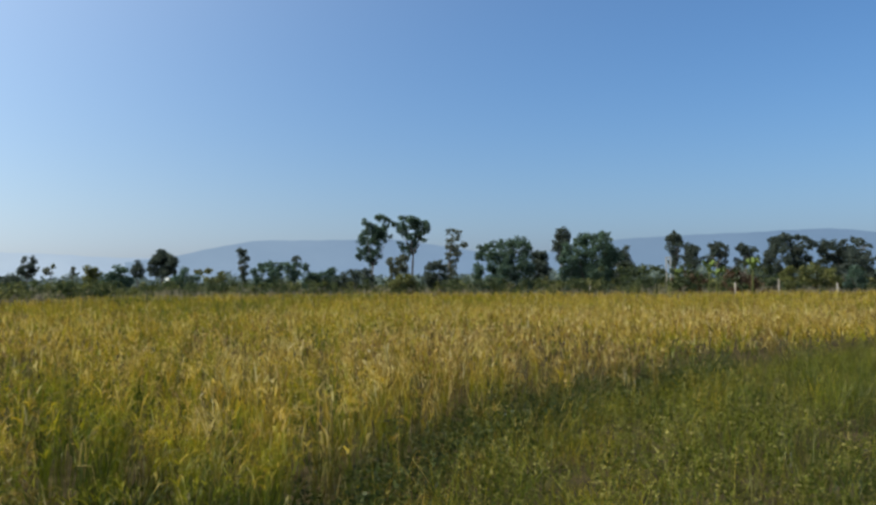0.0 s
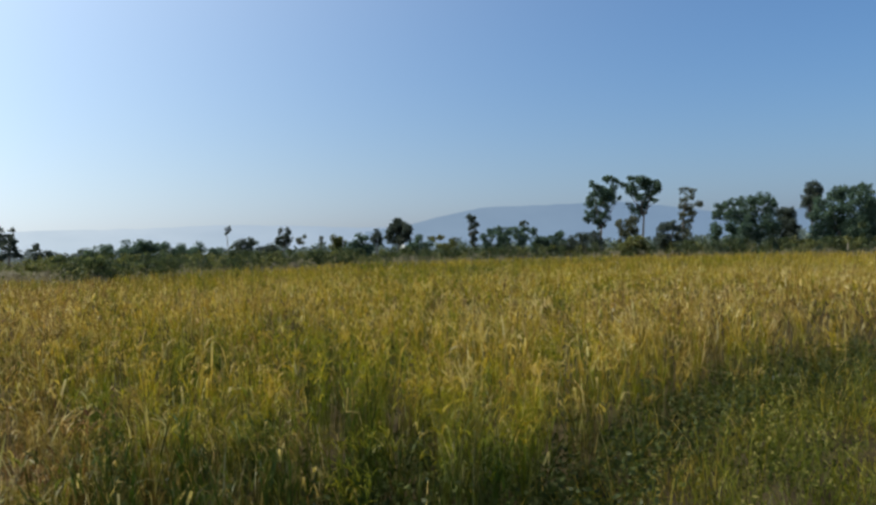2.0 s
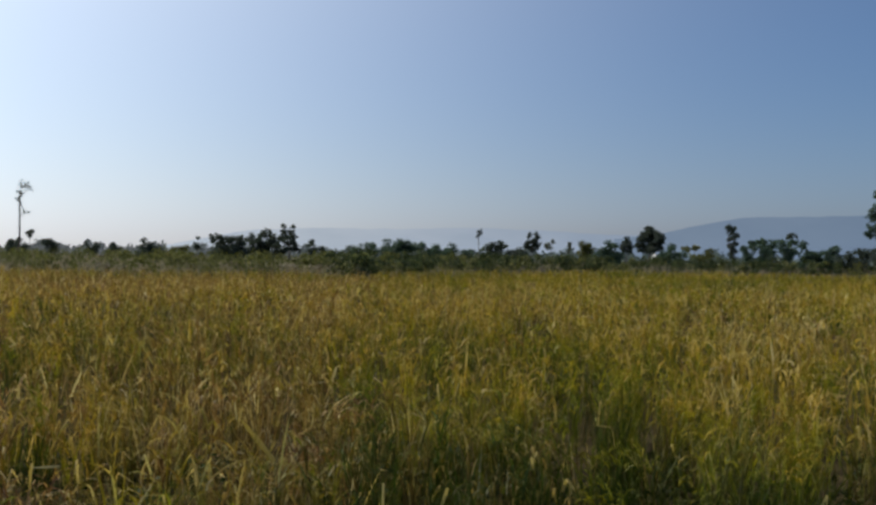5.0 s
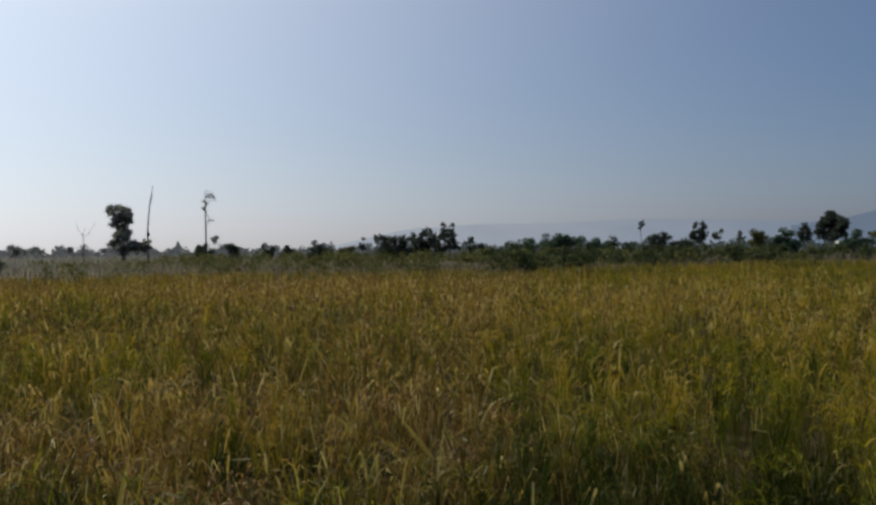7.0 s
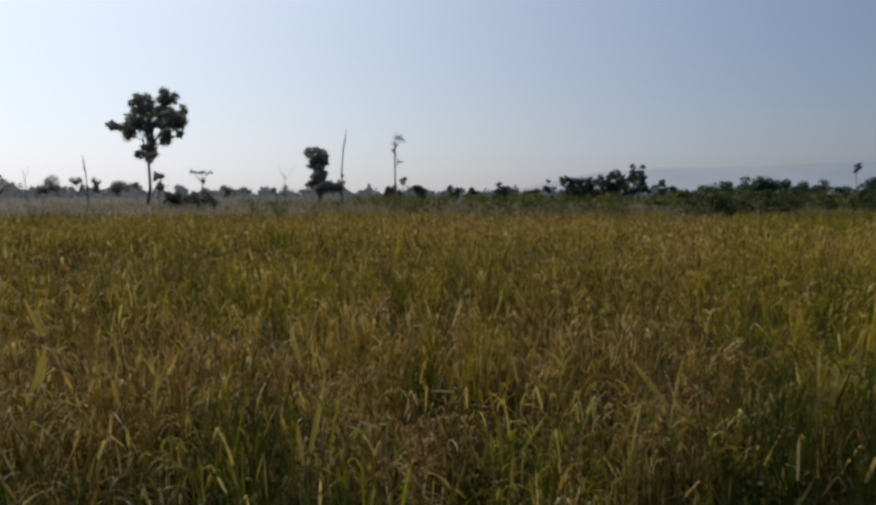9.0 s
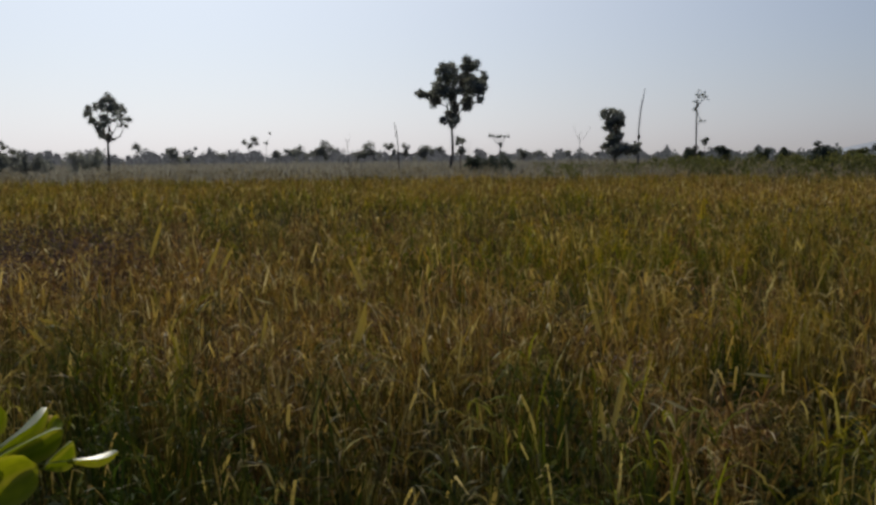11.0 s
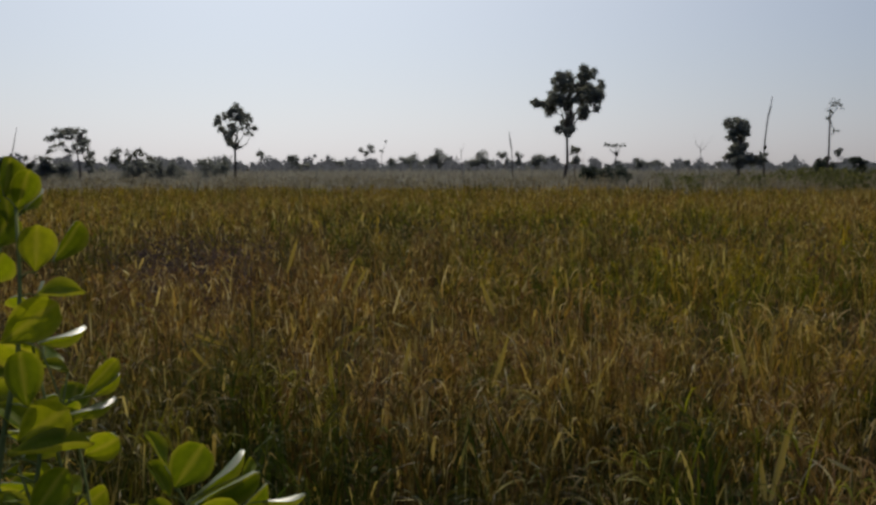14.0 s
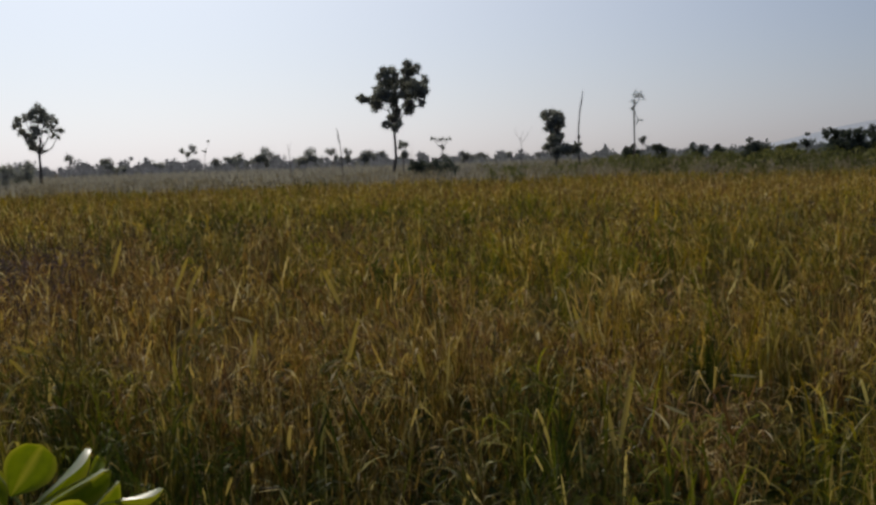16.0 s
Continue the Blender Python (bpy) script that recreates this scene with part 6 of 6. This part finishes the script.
SHRUB_LEAF = shrub_leaf_material()
SHRUB_STEM = plain("shrub_stem", (0.14, 0.18, 0.05), (0.26, 0.28, 0.09), 30.0)


def obovate(name, cup, curl, wave):
    """A unit leaf along +y, broad towards its round tip, with a midrib and a glint painted on its rim."""
    nu, nv = 8, 10
    verts, vein_glint = [], []
    for i in range(nv + 1):
        t = i / nv
        w = 0.5 * max(math.sin(math.pi * t ** 1.3), 0.0) ** (0.72 - 0.3 * t) + (0.02 if t < 0.1 else 0.0)
        for j in range(nu + 1):
            u = 2 * j / nu - 1
            z = cup * u * u * w - curl * t * t + 0.03 * wave * math.sin(7 * t + 3 * u) * abs(u)
            lip = 0.055 if j in (0, nu) or i == nv else 0.0
            verts.append((u * w, t, z + lip - (0.02 if j == nu // 2 else 0)))
            # midrib first; the lip's value paints the glint of its curled edge
            vein_glint.append(0.55 if j == nu // 2 else (0.5 if lip else 0.0))
    quads = [(i * (nu + 1) + j, i * (nu + 1) + j + 1, (i + 1) * (nu + 1) + j + 1, (i + 1) * (nu + 1) + j) for i in range(nv) for j in range(nu)]
    return mesh_from(name, np.array(verts), [np.array(quads)], SHRUB_LEAF, {"vein_glint": vein_glint}, smooth=True)


LEAF_SHAPES = [obovate("leaf", 0.1, 0.03, 0.6), obovate("leaf", 0.28, 0.12, 1.0), obovate("leaf", 0.2, 0.12, 1.0)]

shrub = thing("leafy_shrub", (-1.684, -0.540, 0), "bright green shrub with round glossy leaves beside the rice", "shrub")
ROOT = Vector((-1.684, -0.540, 0))
EYE = Vector((-0.24, 0.0, 1.57))


def sprig(stem, leaves, girth=0.006):
    """A twig along the points of stem, with leaves of foot, tip, width and turn about their axis."""
    twig = part("twig", tube_mesh("twig", [[(Vector(p) - ROOT, girth * (1 - 0.6 * i / (len(stem) - 1))) for i, p in enumerate(stem)]], SHRUB_STEM, 7), shrub)
    gen = np.random.default_rng(len(leaves) * 13 + int(stem[-1][2] * 1000))
    for bx, by, bz, tx, ty, tz, wide, turn in leaves:
        foot, tip = Vector((bx, by, bz)), Vector((tx, ty, tz))
        y = tip - foot
        length = y.length
        y.normalize()
        x = y.cross(EYE - foot).normalized()
        x = Matrix.Rotation(radians(turn), 3, y) @ x
        z = x.cross(y)
        w = min(wide / max(math.cos(radians(turn)), 0.3), 0.95 * length)
        m = Matrix((x * w, y * length, z * length)).transposed().to_4x4()
        m.translation = foot - ROOT
        shape = LEAF_SHAPES[0 if abs(turn) < 25 else (1 if abs(turn) < 60 else 2)]
        lf = part("leaf", shape, twig)
        lf.matrix_local = m
        spots = [Vector(p).lerp(Vector(q), k / 8) for p, q in zip(stem[1:], stem[2:]) for k in range(9)] or [Vector(stem[-1])]
        near = min(spots, key=lambda p: (p - foot).length)
        part("petiole", tube_mesh("petiole", [[(near - ROOT, 0.0018), ((near + foot) / 2 - ROOT + Vector((0, 0, 0.004)), 0.0015), (foot - ROOT, 0.0013)]], SHRUB_STEM, 5), twig)
    return twig


sprig([(-1.684, -0.540, 0.020), (-1.531, -0.409, 0.808), (-1.580, -0.425, 0.912), (-1.615, -0.437, 0.972)],
      [(-1.610, -0.456, 1.005, -1.641, -0.408, 1.075, 0.080, 6),
       (-1.619, -0.469, 0.984, -1.651, -0.509, 1.045, 0.035, 42),
       (-1.645, -0.482, 1.033, -1.674, -0.520, 1.094, 0.022, 60),
       (-1.634, -0.423, 0.981, -1.720, -0.345, 1.027, 0.023, 66),
       (-1.609, -0.421, 0.973, -1.657, -0.307, 1.007, 0.039, 34),
       (-1.702, -0.356, 0.988, -1.747, -0.340, 1.006, 0.024, 25),
       (-1.645, -0.344, 0.948, -1.688, -0.299, 0.970, 0.035, 58),
       (-1.667, -0.310, 0.951, -1.702, -0.231, 0.942, 0.013, 66),
       (-1.546, -0.428, 0.941, -1.574, -0.327, 0.980, 0.080, 12),
       (-1.563, -0.453, 0.947, -1.572, -0.489, 1.000, 0.041, 30),
       (-1.560, -0.504, 0.933, -1.592, -0.538, 0.985, 0.039, 38),
       (-1.632, -0.420, 0.920, -1.708, -0.412, 0.958, 0.040, -48)])
sprig([(-1.684, -0.540, 0.020), (-1.378, -0.669, 0.984), (-1.433, -0.660, 1.166), (-1.481, -0.654, 1.284), (-1.529, -0.667, 1.400), (-1.564, -0.684, 1.513)],
      [(-1.564, -0.683, 1.511, -1.576, -0.663, 1.577, 0.047, 18),
       (-1.523, -0.639, 1.412, -1.532, -0.635, 1.488, 0.060, 10),
       (-1.563, -0.628, 1.423, -1.618, -0.595, 1.486, 0.039, 28),
       (-1.519, -0.636, 1.373, -1.579, -0.583, 1.374, 0.028, -58),
       (-1.447, -0.662, 1.311, -1.495, -0.593, 1.365, 0.069, 8),
       (-1.434, -0.622, 1.212, -1.449, -0.635, 1.299, 0.056, 12),
       (-1.389, -0.617, 1.173, -1.424, -0.554, 1.214, 0.071, 6),
       (-1.441, -0.626, 1.167, -1.472, -0.681, 1.215, 0.048, 40),
       (-1.565, -0.703, 1.533, -1.592, -0.696, 1.599, 0.045, 35)])
sprig([(-1.684, -0.540, 0.020), (-1.318, -0.593, 0.978), (-1.362, -0.589, 1.064), (-1.416, -0.597, 1.152), (-1.464, -0.581, 1.203)],
      [(-1.480, -0.557, 1.217, -1.542, -0.520, 1.260, 0.033, 22),
       (-1.494, -0.548, 1.211, -1.538, -0.513, 1.232, 0.015, 60),
       (-1.436, -0.565, 1.198, -1.499, -0.507, 1.200, 0.015, 66),
       (-1.343, -0.609, 1.168, -1.416, -0.515, 1.167, 0.024, -66),
       (-1.345, -0.583, 1.073, -1.388, -0.547, 1.132, 0.052, 12),
       (-1.341, -0.538, 1.064, -1.384, -0.492, 1.055, 0.035, 60),
       (-1.334, -0.612, 1.147, -1.362, -0.603, 1.145, 0.024, 50),
       (-1.321, -0.608, 1.108, -1.350, -0.597, 1.103, 0.022, -55),
       (-1.516, -0.592, 1.245, -1.527, -0.647, 1.262, 0.019, 60),
       (-1.347, -0.604, 1.048, -1.374, -0.640, 1.104, 0.045, 30),
       (-1.507, -0.634, 1.298, -1.579, -0.581, 1.302, 0.019, 62)])
sprig([(-1.684, -0.540, 0.020), (-1.540, -0.768, 1.172), (-1.594, -0.753, 1.383), (-1.617, -0.728, 1.471)],
      [(-1.591, -0.711, 1.485, -1.615, -0.723, 1.556, 0.048, 20),
       (-1.615, -0.696, 1.509, -1.669, -0.683, 1.538, 0.014, 64),
       (-1.578, -0.722, 1.557, -1.626, -0.705, 1.575, 0.045, 30),
       (-1.642, -0.714, 1.498, -1.690, -0.724, 1.565, 0.035, 40),
       (-1.565, -0.731, 1.446, -1.611, -0.712, 1.502, 0.056, 20),
       (-1.595, -0.763, 1.382, -1.579, -0.715, 1.434, 0.058, 25)])
g = np.random.default_rng(91)
for k, (a, h) in enumerate(((114.5, 1.1), (117, 1.3), (118, 0.95))):  # inner twigs behind the outer leaves
    top = place(a, 1.62 + 0.2 * g.random(), h) + Vector((EYE.x, 0, 0))
    stem = [tuple(ROOT + Vector((0, 0, 0.05))), tuple((ROOT + top) / 2 + Vector((0, 0, 0.08))), tuple(top)]
    leaves = []
    for i in range(9):
        base = top - Vector((0, 0, 0.03 * i)) + Vector(g.normal(size=3) * 0.025)
        ang = i * 2.4 + g.random()
        out = Vector((math.cos(ang), math.sin(ang), 0.5 - 0.1 * i + 0.4 * g.random())).normalized() * g.uniform(0.07, 0.1)
        leaves.append((*base, *(base + out), 0.06, g.uniform(-70, 70)))
    sprig(stem, leaves)
g = np.random.default_rng(77)
for k in range(7):  # the rest of the shrub, further round
    a = 118 + 5.0 * k
    top = place(a, 1.45 + 0.25 * g.random(), 0.75 + 0.5 * g.random()) + Vector((EYE.x, 0, 0))
    stem = [tuple(ROOT + Vector((0, 0, 0.05))), tuple((ROOT + top) / 2 + Vector((0, 0, 0.1))), tuple(top)]
    leaves = []
    for i in range(11):
        base = top - Vector((0, 0, 0.035 * i)) + Vector(g.normal(size=3) * 0.02)
        ang = i * 2.4 + g.random()
        out = Vector((math.cos(ang), math.sin(ang), 0.5 - 0.1 * i + 0.4 * g.random())).normalized() * g.uniform(0.075, 0.11)
        leaves.append((*base, *(base + out), 0.065, g.uniform(-60, 60)))
    sprig(stem, leaves)
